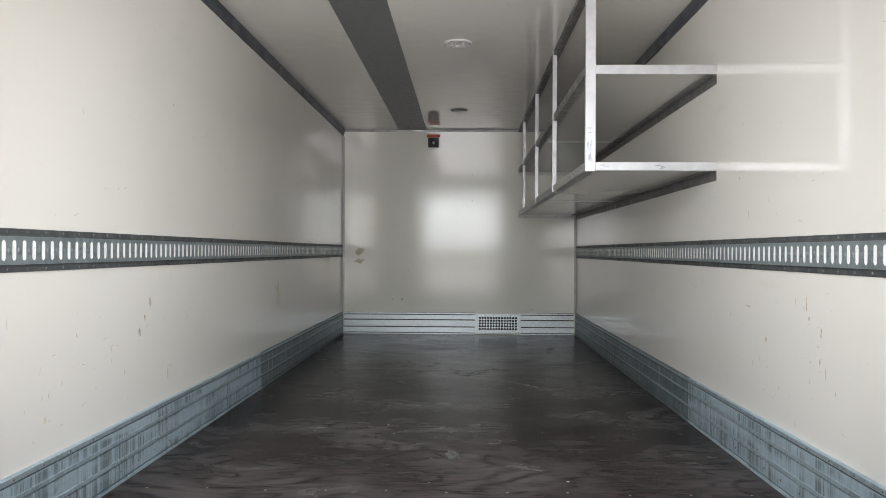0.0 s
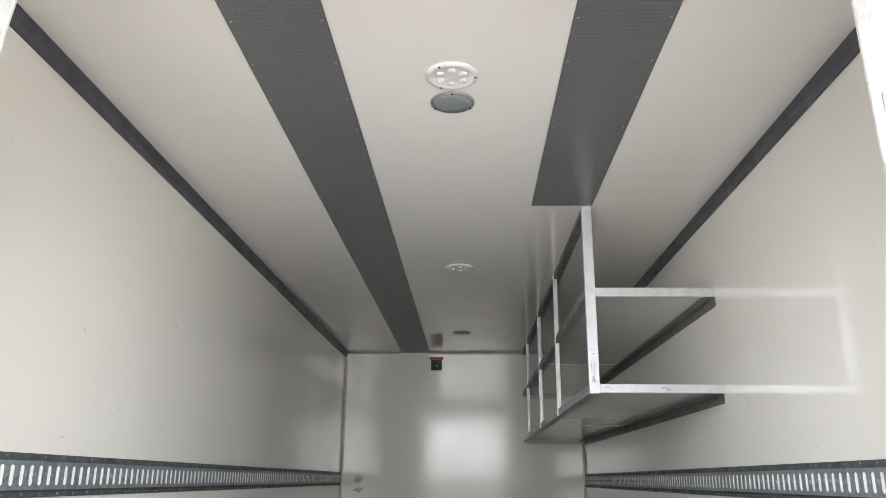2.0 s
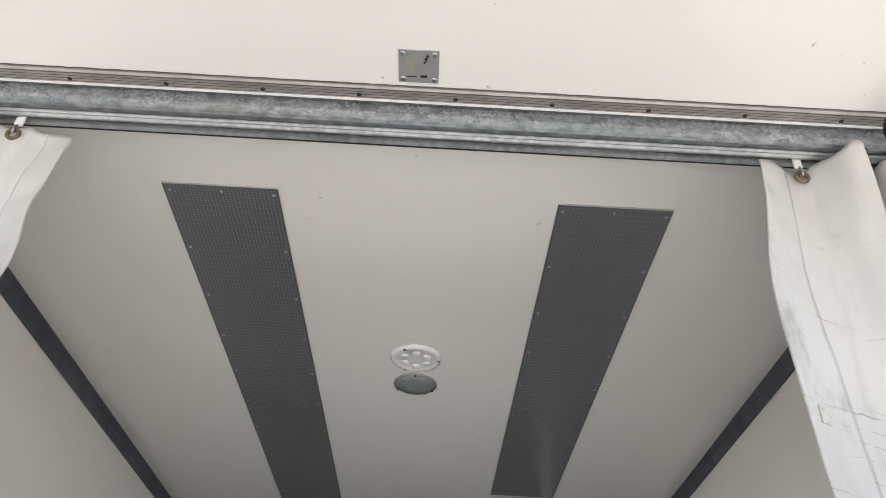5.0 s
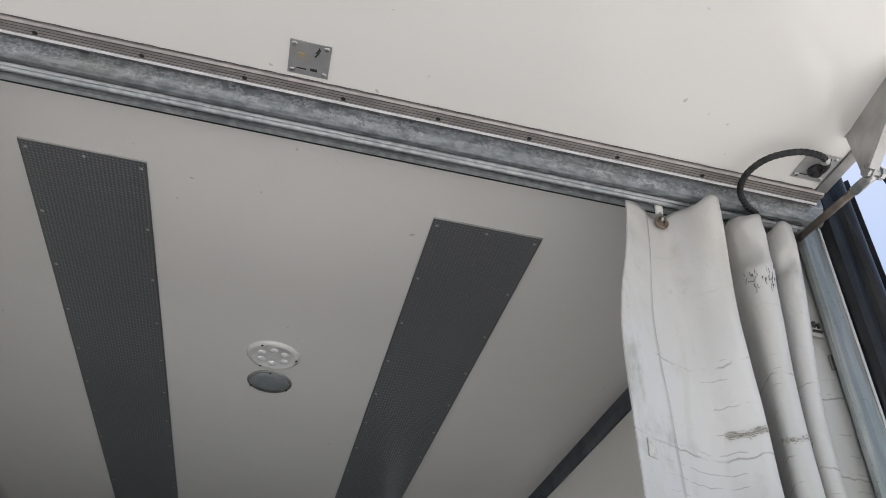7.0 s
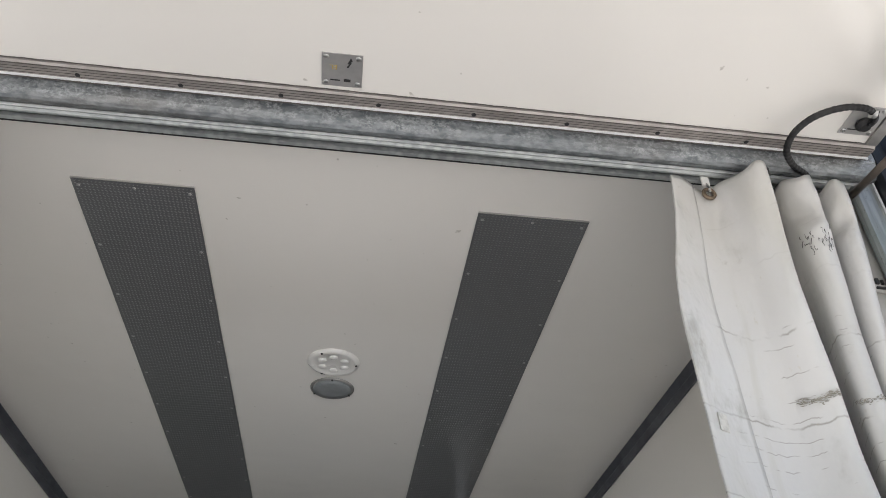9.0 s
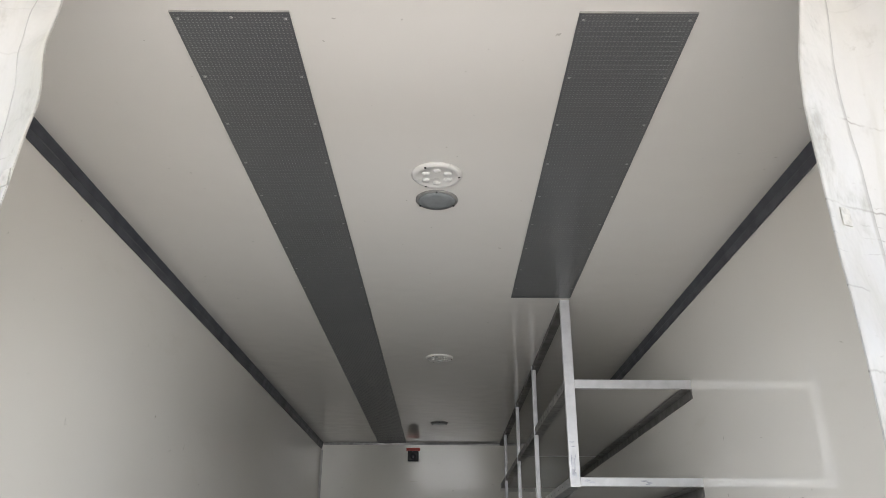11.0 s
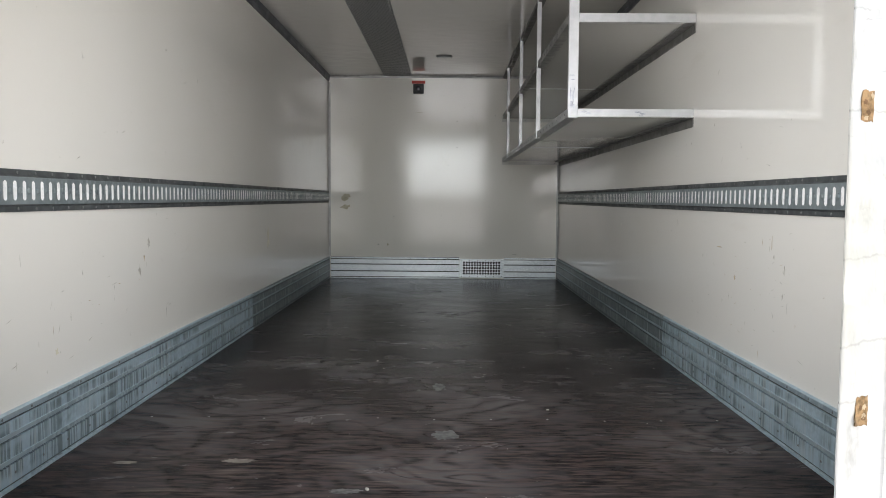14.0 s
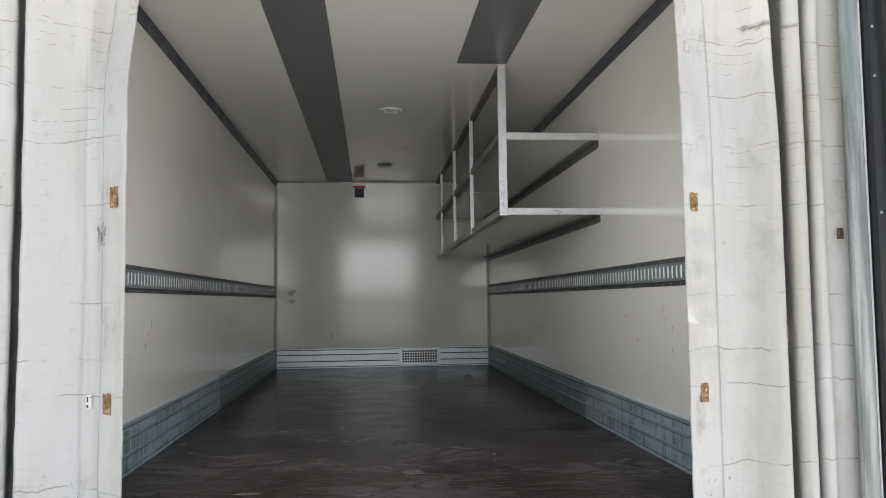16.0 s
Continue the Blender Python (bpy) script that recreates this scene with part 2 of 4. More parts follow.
def tread_mat(name, base, rough):
    """Even grey coated metal with a faint cloudiness."""
    m = Nodes(name, base, rough, 0.4)
    m.set("Base Color", m.mix(m.ramp(m.noise(1.6, detail=2), 0.3, 0.7), base, tuple(c * 0.93 for c in base)))
    return m.m


TREAD = tread_mat("grey_tread_plate", (0.150, 0.156, 0.159), 0.3)
SHELFB = panel_mat("white_shelf_board", (0.62, 0.61, 0.58), (0.56, 0.54, 0.49), 0.07, 0.05, (1, 0.3, 1), 0.15, 0.5, 8.0)
SLOTW = plain("bright_slot_white", (0.87, 0.87, 0.86), 0.3, 0.0, 20, 0.03)
WHITEP = plain("white_plastic", (0.78, 0.77, 0.74), 0.35, 0.0, 20, 0.08)
GREYP = plain("grey_plastic", (0.22, 0.235, 0.24), 0.45, 0.0, 30, 0.15)
BLACKP = plain("black_plastic", (0.012, 0.012, 0.013), 0.55, 0.0, 40, 0.3)
RUBBER = plain("black_rubber", (0.016, 0.0175, 0.021), 0.4, 0.0, 12, 0.4, 0.2)
STEEL = plain("bright_steel", (0.5, 0.5, 0.49), 0.3, 0.9, 40, 0.3)
ROD = plain("brown_stained_rod", (0.16, 0.135, 0.115), 0.4, 0.7, 18, 0.4)
RUST = plain("rusty_brass", (0.25, 0.19, 0.135), 0.5, 0.6, 60, 0.5)
TAN = plain("worn_brown_velcro", (0.36, 0.22, 0.10), 0.8, 0.0, 90, 0.6, 0.4)
RED = plain("red_label", (0.55, 0.06, 0.035), 0.5, 0.0, 50, 0.2)
YELLOW = plain("yellow_print", (0.55, 0.40, 0.10), 0.5, 0.0, 50, 0.2)
SMEAR = plain("blue_grey_smear", (0.43, 0.44, 0.475), 0.5, 0.2, 50, 0.4)
SCUFF = plain("grey_scuff", (0.50, 0.48, 0.41), 0.6, 0.0, 60, 0.5)
SCUFFB = plain("brown_scuff", (0.46, 0.37, 0.24), 0.6, 0.0, 60, 0.4)
GLUE = plain("yellowed_glue", (0.56, 0.52, 0.38), 0.45, 0.0, 30, 0.35)
CHIP = plain("pale_chip", (0.42, 0.4, 0.35), 0.8, 0.0, 60, 0.3)
WORN = plain("worn_plywood_patch", (0.16, 0.14, 0.115), 0.6, 0.0, 25, 0.5)
WORNG = plain("grey_worn_patch", (0.11, 0.11, 0.105), 0.55, 0.0, 45, 0.6)
INK = plain("black_ink", (0.03, 0.03, 0.03), 0.5, 0.0, 80, 0.3)
ASPHALT = plain("pale_concrete_yard", (0.56, 0.55, 0.525), 0.9, 0.0, 6, 0.25, 0.3)
BODY = plain("white_outer_skin", (0.75, 0.75, 0.73), 0.3, 0.0, 5, 0.08)


def curtain_mat(name, clean, stained, rough, soil=0.5, crease=0.38, crack=1.0):
    """Old coated tarpaulin: long level fold cracks, short fine ones, run-down yellowing."""
    m = Nodes(name, clean, rough)
    base = m.mix(m.ramp(m.noise(2.2, (1.5, 1.5, 0.5), detail=4), 0.4, 0.75), clean, stained)
    blotch = m.ramp(m.noise(7.0, (1.3, 1.3, 0.8), detail=5, rough=0.65), 0.54, 0.74)
    base = m.mix(m.math("MULTIPLY", blotch, soil), base, tuple(c * 0.72 for c in stained))
    runs = m.ramp(m.noise(1.0, (17, 17, 1.3), detail=4, rough=0.6), 0.56, 0.72)
    base = m.mix(m.math("MULTIPLY", runs, 0.45), base, stained)
    g = m.t.nodes.new("ShaderNodeNewGeometry")
    s = m.t.nodes.new("ShaderNodeSeparateXYZ")
    m.t.links.new(g.outputs["Position"], s.inputs[0])

    def folds(scale, sway, jitter, width, where):
        w = m.math("ADD", s.outputs[2], m.math("MULTIPLY", m.noise(5.0, (1, 1, 0.6), detail=2), sway))
        w = m.math("ADD", w, m.math("MULTIPLY", m.noise(55.0, (1, 1, 0.3), detail=3), jitter))
        n = m.t.nodes.new("ShaderNodeTexVoronoi")
        n.voronoi_dimensions, n.feature = "1D", "DISTANCE_TO_EDGE"
        n.inputs["Scale"].default_value = scale
        m.t.links.new(w, n.inputs["W"])
        return m.math("MULTIPLY", m.ramp(n.outputs["Distance"], 0.0, width * scale, 1.0, 0.0), where)

    long = folds(6.0, 0.055, 0.014, 0.0034, m.math("MULTIPLY", m.ramp(s.outputs[2], 1.68, 1.82, 1.0, 0.15), m.ramp(m.noise(8.0, (1.5, 1.5, 1.2), detail=4), 0.40, 0.56)))
    zone = m.math("MULTIPLY", m.ramp(s.outputs[2], 0.85, 1.25, 0.35, 1.0), m.ramp(s.outputs[2], 1.62, 1.75, 1.0, 0.0))
    short = folds(26.0, 0.06, 0.012, 0.0017, m.math("MULTIPLY", zone, m.ramp(m.noise(17.0, (1.3, 1.3, 0.35), detail=2), 0.52, 0.62)))
    both = m.math("MULTIPLY", m.math("MAXIMUM", long, m.math("MULTIPLY", short, 0.9)), crack)
    col = m.mix(m.math("MULTIPLY", both, 0.66), base, (0.17, 0.155, 0.13))
    smudge = m.math("MULTIPLY", m.ramp(m.noise(11.0, (1, 1, 1), detail=5, rough=0.7), 0.64, 0.74), 0.45)
    col = m.mix(smudge, col, (0.30, 0.285, 0.25))
    dirt = m.ramp(m.noise(26.0, (1, 1, 0.6), detail=5, rough=0.7), 0.66, 0.76)
    col = m.mix(m.math("MULTIPLY", dirt, 0.4), col, (0.42, 0.38, 0.27))
    m.set("Base Color", col)
    a = m.bump(m.noise(9.0, (1, 1, 0.7), detail=4, rough=0.6), crease, 0.02)
    m.bump(both, -0.6, 0.005, a)
    return m.m


TARP = curtain_mat("white_tarpaulin", (0.56, 0.555, 0.545), (0.46, 0.45, 0.405), 0.36)
HEM = curtain_mat("yellowed_hem", (0.54, 0.537, 0.527), (0.455, 0.443, 0.395), 0.24, 0.8, 0.4, 0.45)

# ---- building helpers ----
BASE = {}


def grp(name, at, label, category, group="", kind=""):
    """A thing: an Empty at its base."""
    ob = new(name)
    ob.location = at
    BASE[ob.name] = Vector(at)
    return tagged(ob, label, category, group, kind)


def mesh_of(name, bm, material, smooth=False, off=Vector((0, 0, 0))):
    me = bpy.data.meshes.new(name)
    bmesh.ops.recalc_face_normals(bm, faces=bm.faces)
    bm.to_mesh(me)
    bm.free()
    if off.length:
        me.transform(Matrix.Translation(-off))
    me.materials.append(material)
    if smooth:
        for p in me.polygons:
            p.use_smooth = True
    return me


def part(name, bm, material, parent, label="", smooth=False):
    """One mesh under a thing or a part; the bmesh is in world metres."""
    base = BASE[parent.name]
    ob = new(name, mesh_of(name, bm, material, smooth, base))
    ob.parent = parent
    BASE[ob.name] = base
    return tagged(ob, label) if label else ob


def solid(name, bm, material, label, category="", kind="structure", smooth=False):
    """A piece of the setting, or a thing of one mesh."""
    ob = new(name, mesh_of(name, bm, material, smooth))
    BASE[ob.name] = Vector((0, 0, 0))
    return tagged(ob, label, category, kind=kind)


def piece(name, me, parent, at, turn=(0, 0, 0)):
    """A small repeated piece on shared mesh data, at a world place, under a thing."""
    ob = new(name, me)
    ob.parent = parent
    ob.location = Vector(at) - BASE[parent.name]
    ob.rotation_euler = [radians(a) for a in turn]
    return ob


def box(bm, x0, x1, y0, y1, z0, z1, bevel=0.0):
    m = Matrix.LocRotScale(((x0 + x1) / 2, (y0 + y1) / 2, (z0 + z1) / 2), None, (abs(x1 - x0), abs(y1 - y0), abs(z1 - z0)))
    made = bmesh.ops.create_cube(bm, size=1.0, matrix=m)
    if bevel:
        edges = list({e for v in made["verts"] for e in v.link_edges})
        bmesh.ops.bevel(bm, geom=edges, offset=bevel, segments=2, affect="EDGES", profile=0.5)
    return bm


def boxes(*rows, bevel=0.0):
    bm = bmesh.new()
    for r in rows:
        box(bm, *r, bevel=bevel)
    return bm


def extruded(profile, a, b, axis, bm=None):
    """A closed profile pushed from a to b along x ("x": points are y, z), y ("y": x, z) or z ("z": x, y)."""
    bm = bm or bmesh.new()
    def at(p, s):
        return {"x": (s, p[0], p[1]), "y": (p[0], s, p[1]), "z": (p[0], p[1], s)}[axis]
    r0 = [bm.verts.new(at(p, a)) for p in profile]
    r1 = [bm.verts.new(at(p, b)) for p in profile]
    n = len(profile)
    for i in range(n):
        bm.faces.new((r0[i], r0[(i + 1) % n], r1[(i + 1) % n], r1[i]))
    bm.faces.new(r0)
    bm.faces.new(r1[::-1])
    return bm


def lathe(rows, at, sides=24, axis="z", bm=None):
    """A turned body: rows of radius and height, about an axis through at."""
    bm = bm or bmesh.new()
    rings = []
    for r, h in rows:
        ring = []
        for i in range(sides):
            a = 2 * math.pi * i / sides
            u, v = r * math.cos(a), r * math.sin(a)
            p = {"z": (u, v, h), "y": (u, h, v), "x": (h, u, v)}[axis]
            ring.append(bm.verts.new(Vector(p) + Vector(at)))
        rings.append(ring)
    for a, b in zip(rings, rings[1:]):
        for i in range(sides):
            bm.faces.new((a[i], a[(i + 1) % sides], b[(i + 1) % sides], b[i]))
    bm.faces.new(rings[0])
    bm.faces.new(rings[-1][::-1])
    return bm


def spline(points, steps=10):
    """A smooth run through points of any dimension."""
    pts = [Vector(p) for p in points]
    pts = [pts[0] * 2 - pts[1], *pts, pts[-1] * 2 - pts[-2]]
    out = []
    for i in range(1, len(pts) - 2):
        p0, p1, p2, p3 = pts[i - 1:i + 3]
        for k in range(steps):
            t = k / steps
            out.append(0.5 * (2 * p1 + (p2 - p0) * t + (2 * p0 - 5 * p1 + 4 * p2 - p3) * t * t + (3 * p1 - p0 - 3 * p2 + p3) * t ** 3))
    return out + [pts[-2]]


def tube(points, radius, sides=12, ribs=0.0, bm=None):
    """A round bar along a run of points; ribs swell it at every second ring."""
    bm = bm or bmesh.new()
    pts = [Vector(p) for p in points]
    rings, side = [], None
    for i, p in enumerate(pts):
        d = (pts[min(i + 1, len(pts) - 1)] - pts[max(i - 1, 0)]).normalized()
        if side is None:
            side = d.cross(Vector((0.3, 0.5, 0.81))).normalized()
        side = (side - d * side.dot(d)).normalized()
        up = d.cross(side)
        r = radius + (ribs if i % 2 else 0.0)
        rings.append([bm.verts.new(p + (side * math.cos(2 * math.pi * k / sides) + up * math.sin(2 * math.pi * k / sides)) * r) for k in range(sides)])
    for a, b in zip(rings, rings[1:]):
        for k in range(sides):
            bm.faces.new((a[k], a[(k + 1) % sides], b[(k + 1) % sides], b[k]))
    bm.faces.new(rings[0])
    bm.faces.new(rings[-1][::-1])
    return bm


def dome(radius, height, axis, sides=10):
    """A screw or rivet head; its flat side lies at the origin."""
    return lathe([(radius, 0), (radius * 0.95, height * 0.4), (radius * 0.6, height * 0.85), (radius * 0.2, height)], (0, 0, 0), sides, axis)


def blot(cx, cy, w, h, seed, plane, level, thick=0.0006, n=18, rag=0.45):
    """A thin ragged patch on a surface. plane "x": cx, cy are y, z; "y": x, z; "z": x, y."""
    r = random.Random(seed)
    pts = []
    for i in range(n):
        a = 2 * math.pi * i / n
        k = 1 - rag * r.random()
        pts.append((cx + w / 2 * k * math.cos(a), cy + h / 2 * k * math.sin(a)))
    return extruded(pts, level, level + thick, plane)


def ragged(x, z, w, h, seed, y):
    """An upright rectangular patch with torn edges."""
    r = random.Random(seed)
    pts = []
    for (ax, az), (bx, bz) in zip(((-1, -1), (1, -1), (1, 1), (-1, 1)), ((1, -1), (1, 1), (-1, 1), (-1, -1))):
        for k in range(7):
            u, v = ax + (bx - ax) * k / 7, az + (bz - az) * k / 7
            pts.append((x + w / 2 * (u + r.uniform(-0.13, 0.08)), z + h / 2 * (v + r.uniform(-0.08, 0.08))))
    return extruded(pts, y, y + 0.003, "y")


# ---- structure: ground, floor, walls, ceiling ----
bm = bmesh.new()
bmesh.ops.create_grid(bm, x_segments=8, y_segments=8, size=400, matrix=Matrix.Translation((0, 0, GROUND)))
solid("ground", bm, ASPHALT, "pale concrete yard under the parked box body", "ground")
floor = solid("floor", boxes((-HW, HW, REAR, LEN, -0.1, 0)), floor_mat(), "dark worn plywood cargo floor with swirling grain", "floor")
solid("underframe", boxes((-0.9, 0.9, 0.5, LEN, GROUND, -0.1)), BODY, "plain support under the cargo floor", "underframe")
wall_left = solid("wall_left", boxes((-HW - 0.06, -HW, 0.30, LEN, -0.1, TOP)), WHITE, "glossy white side panel with scuffs", "wall")
wall_right = solid("wall_right", boxes((HW, HW + 0.06, 0.30, LEN, -0.1, TOP)), WHITE, "glossy white side panel with scuffs", "wall")
wall_front = solid("wall_front", boxes((-HW - 0.06, HW + 0.06, LEN, LEN + 0.06, -0.1, TOP + 0.06)), BULK, "glossy white front bulkhead with glue marks", "wall")
ceiling = solid("ceiling", boxes((-HW - 0.06, HW + 0.06, 0.27, LEN, TOP, TOP + 0.06)), CEIL, "glossy white ceiling panel", "ceiling")

# dark coves between side walls and ceiling
for side, nm in ((-1, "trim_cove_left"), (1, "trim_cove_right")):
    prof = [(side * HW, 2.090), (side * (HW - 0.008), 2.090), (side * (HW - 0.014), 2.116), (side * (HW - 0.012), 2.121),
            (side * (HW - 0.022), 2.148), (side * (HW - 0.022), TOP), (side * HW, TOP)]
    solid(nm, extruded(prof, 0.30, LEN, "y"), COVE, "dark grey cove strip between wall and ceiling", "trim")
# slim angles in the corners of the bulkhead
for side, nm in ((-1, "trim_corner_left"), (1, "trim_corner_right")):
    prof = [(side * HW, LEN), (side * (HW - 0.022), LEN), (side * (HW - 0.022), LEN - 0.003), (side * (HW - 0.006), LEN - 0.006), (side * (HW - 0.003), LEN - 0.022), (side * HW, LEN - 0.022)]
    solid(nm, extruded(prof, KICK, 2.08, "z"), TRIMG, "slim pale grey corner angle", "trim")
solid("trim_ceiling_front", extruded([(LEN, TOP), (LEN, TOP - 0.022), (LEN - 0.003, TOP - 0.022), (LEN - 0.006, TOP - 0.006), (LEN - 0.022, TOP - 0.003), (LEN - 0.022, TOP)], -HW + 0.022, HW - 0.022, "x"),
      ALU_DULL, "slim grey angle where ceiling meets bulkhead", "trim")


# ---- kick plates ----
def kick_profile(sign):
    """Ribbed cross-section of a kick plate, out from its wall; sign is the way into the room."""
    d = [(0, 0.0), (0.015, 0.0), (0.015, 0.010), (0.006, 0.012), (0.006, 0.017), (0.013, 0.019), (0.013, 0.072), (0.007, 0.074), (0.007, 0.079), (0.016, 0.080), (0.016, 0.094), (0.013, 0.095), (0.013, 0.146),
         (0.007, 0.148), (0.007, 0.153), (0.016, 0.154), (0.016, 0.168), (0.013, 0.169), (0.013, 0.200), (0.006, 0.202), (0.006, 0.208), (0.014, 0.210), (0.014, 0.225), (0.008, KICK), (0, KICK)]
    return [(sign * a, z) for a, z in d]


# dark strips laid in the plate grooves; their colour stands for the shade there
GROOVEF = plain("front_groove_shade", (0.10, 0.10, 0.098), 0.7, 0.0, 30, 0.4)
GROOVEG = plain("side_groove_shade", (0.15, 0.165, 0.165), 0.6, 0.2, 30, 0.4)
RIVET = plain("grey_rivet", (0.24, 0.245, 0.24), 0.45, 0.5, 40, 0.3)
rivet_x = mesh_of("rivet", dome(0.0045, 0.0025, "x", 8), RIVET, True)
rivet_y = mesh_of("rivet", dome(0.0045, 0.0025, "y", 8), RIVET, True)
rivet_z = mesh_of("rivet", dome(0.0045, 0.0025, "z", 8), RIVET, True)
for side, nm, cuts in ((-1, "baseboard_left", (0.3, 3.845, LEN - 0.004)), (1, "baseboard_right", (0.3, 3.03, LEN - 0.004))):
    root = grp(nm, (side * HW, 0.3, 0), "ribbed galvanised kick plate, scratched by loads", "baseboard", kind="structure")
    for a, b in zip(cuts, cuts[1:]):
        # the plank past the joint gets a darker colour and weaker scratches
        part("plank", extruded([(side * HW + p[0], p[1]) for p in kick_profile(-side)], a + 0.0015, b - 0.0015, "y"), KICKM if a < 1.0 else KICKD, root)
        # rib faces overlaid in their own tone of galvanised steel
        for z0, z1, d in ((0.0808, 0.0932, 0.0163), (0.1548, 0.1672, 0.0163), (0.2105, 0.2245, 0.0143)):
            part("rib", boxes((side * (HW - d), side * (HW - 0.010), a + 0.003, b - 0.003, z0, z1)), KICKR, root, "bright overlaid rib")
        for z, half in ((0.0145, 0.0022), (0.0765, 0.0022), (0.1505, 0.0022), (0.205, 0.0028)):
            part("groove", boxes((side * (HW - 0.0085), side * (HW - 0.005), a + 0.003, b - 0.003, z - half, z + half)), GROOVEG, root, "dark strip standing for groove shade")
    y = 0.42
    while y < LEN - 0.1:
        piece("rivet", rivet_x, root, (side * (HW - 0.014), y, 0.217), (0, 0, 180 if side > 0 else 0))
        piece("rivet", rivet_x, root, (side * (HW - 0.013), y + 0.06, 0.045), (0, 0, 180 if side > 0 else 0))
        y += 0.155
VX0, VX1 = 0.176, 0.651
root = grp("baseboard_front", (0, LEN, 0), "bright galvanised ribbed kick plate on the bulkhead", "baseboard", kind="structure")
for a, b in ((-HW + 0.02, VX0), (VX1, HW - 0.02)):
    part("plank", extruded([(LEN + p[0], p[1]) for p in kick_profile(-1)], a + 0.001, b - 0.001, "x"), KICKF, root)
for a, b in ((-HW + 0.02, VX0), (VX1, HW - 0.02)):
    # strips coloured as the shade inside the front plate's grooves
    for z, half in ((0.0145, 0.003), (0.0765, 0.0055), (0.1505, 0.0055), (0.205, 0.004), (0.2265, 0.0015)):
        part("groove", boxes((a + 0.002, b - 0.002, LEN - 0.0185, LEN - 0.006, z - half, z + half)), GROOVEF, root, "dark strip standing for groove shade")
for i in range(12):
    x = -1.15 + 0.2 * i
    if not VX0 - 0.03 < x < VX1 + 0.03:
        piece("rivet", rivet_y, root, (x, LEN - 0.014, 0.217), (0, 0, 180))

# ---- perforated vent in the front kick plate ----
vent = grp("vent_grille", (0.41, LEN, 0), "perforated galvanised vent grille with riveted frame", "vent")
VZ0, VZ1 = 0.012, 0.212
part("frame", boxes((VX0, VX1, LEN - 0.02, LEN - 0.004, VZ0, VZ0 + 0.03), (VX0, VX1, LEN - 0.02, LEN - 0.004, VZ1 - 0.025, VZ1),
                    (VX0, VX0 + 0.034, LEN - 0.02, LEN - 0.004, VZ0 + 0.03, VZ1 - 0.025), (VX1 - 0.034, VX1, LEN - 0.02, LEN - 0.004, VZ0 + 0.03, VZ1 - 0.025), bevel=0.002), KICKF, vent)


def holed_sheet(u0, u1, nu, v0, v1, nv, hw, hh, put, depth, shift=0.0):
    """A sheet of cells, each with a rounded hole half hw wide and hh high; put(u, v, d) gives the place at depth d."""
    bm = bmesh.new()
    du, dv = (u1 - u0) / nu, (v1 - v0) / nv
    for i in range(nu):
        for j in range(nv):
            cu, cv = u0 + (i + 0.5) * du, v0 + (j + 0.5) * dv
            k = max(hh - hw, 0) + hw * 0.414
            ring = [(-hw, -k), (-hw * 0.414, -hh), (hw * 0.414, -hh), (hw, -k), (hw, k), (hw * 0.414, hh), (-hw * 0.414, hh), (-hw, k)]
            outer = [(-du / 2, -dv / 2), (-du / 5, -dv / 2), (du / 5, -dv / 2), (du / 2, -dv / 2), (du / 2, dv / 2), (du / 5, dv / 2), (-du / 5, dv / 2), (-du / 2, dv / 2)]
            a = [bm.verts.new(put(cu + p, cv + q, 0)) for p, q in outer]
            b = [bm.verts.new(put(cu + p, cv + q, 0)) for p, q in ring]
            c = [bm.verts.new(put(cu + p, cv + q, depth)) for p, q in ring]
            for n in range(8):
                m = (n + 1) % 8
                bm.faces.new((a[n], a[m], b[m], b[n]))
                bm.faces.new((b[n], b[m], c[m], c[n]))
    bmesh.ops.remove_doubles(bm, verts=bm.verts, dist=0.00005)
    return bm


part("mesh_sheet", holed_sheet(VX0 + 0.034, VX1 - 0.034, 14, VZ0 + 0.03, VZ1 - 0.025, 5, 0.0118, 0.0118, lambda u, v, d: (u, LEN - 0.012 + d, v), 0.003), KICKF, vent, "perforated zinc sheet")
# black sheet close behind the mesh stands for the unlit depth
part("dark_backing", boxes((VX0 + 0.03, VX1 - 0.03, LEN - 0.007, LEN - 0.003, VZ0 + 0.02, VZ1 - 0.02)), BLACKP, vent, "dark sheet standing for the shaded duct")
for i in range(6):
    for z in (VZ0 + 0.014, VZ1 - 0.012):
        piece("rivet", rivet_y, vent, (VX0 + 0.02 + i * 0.087, LEN - 0.02, z), (0, 0, 180))


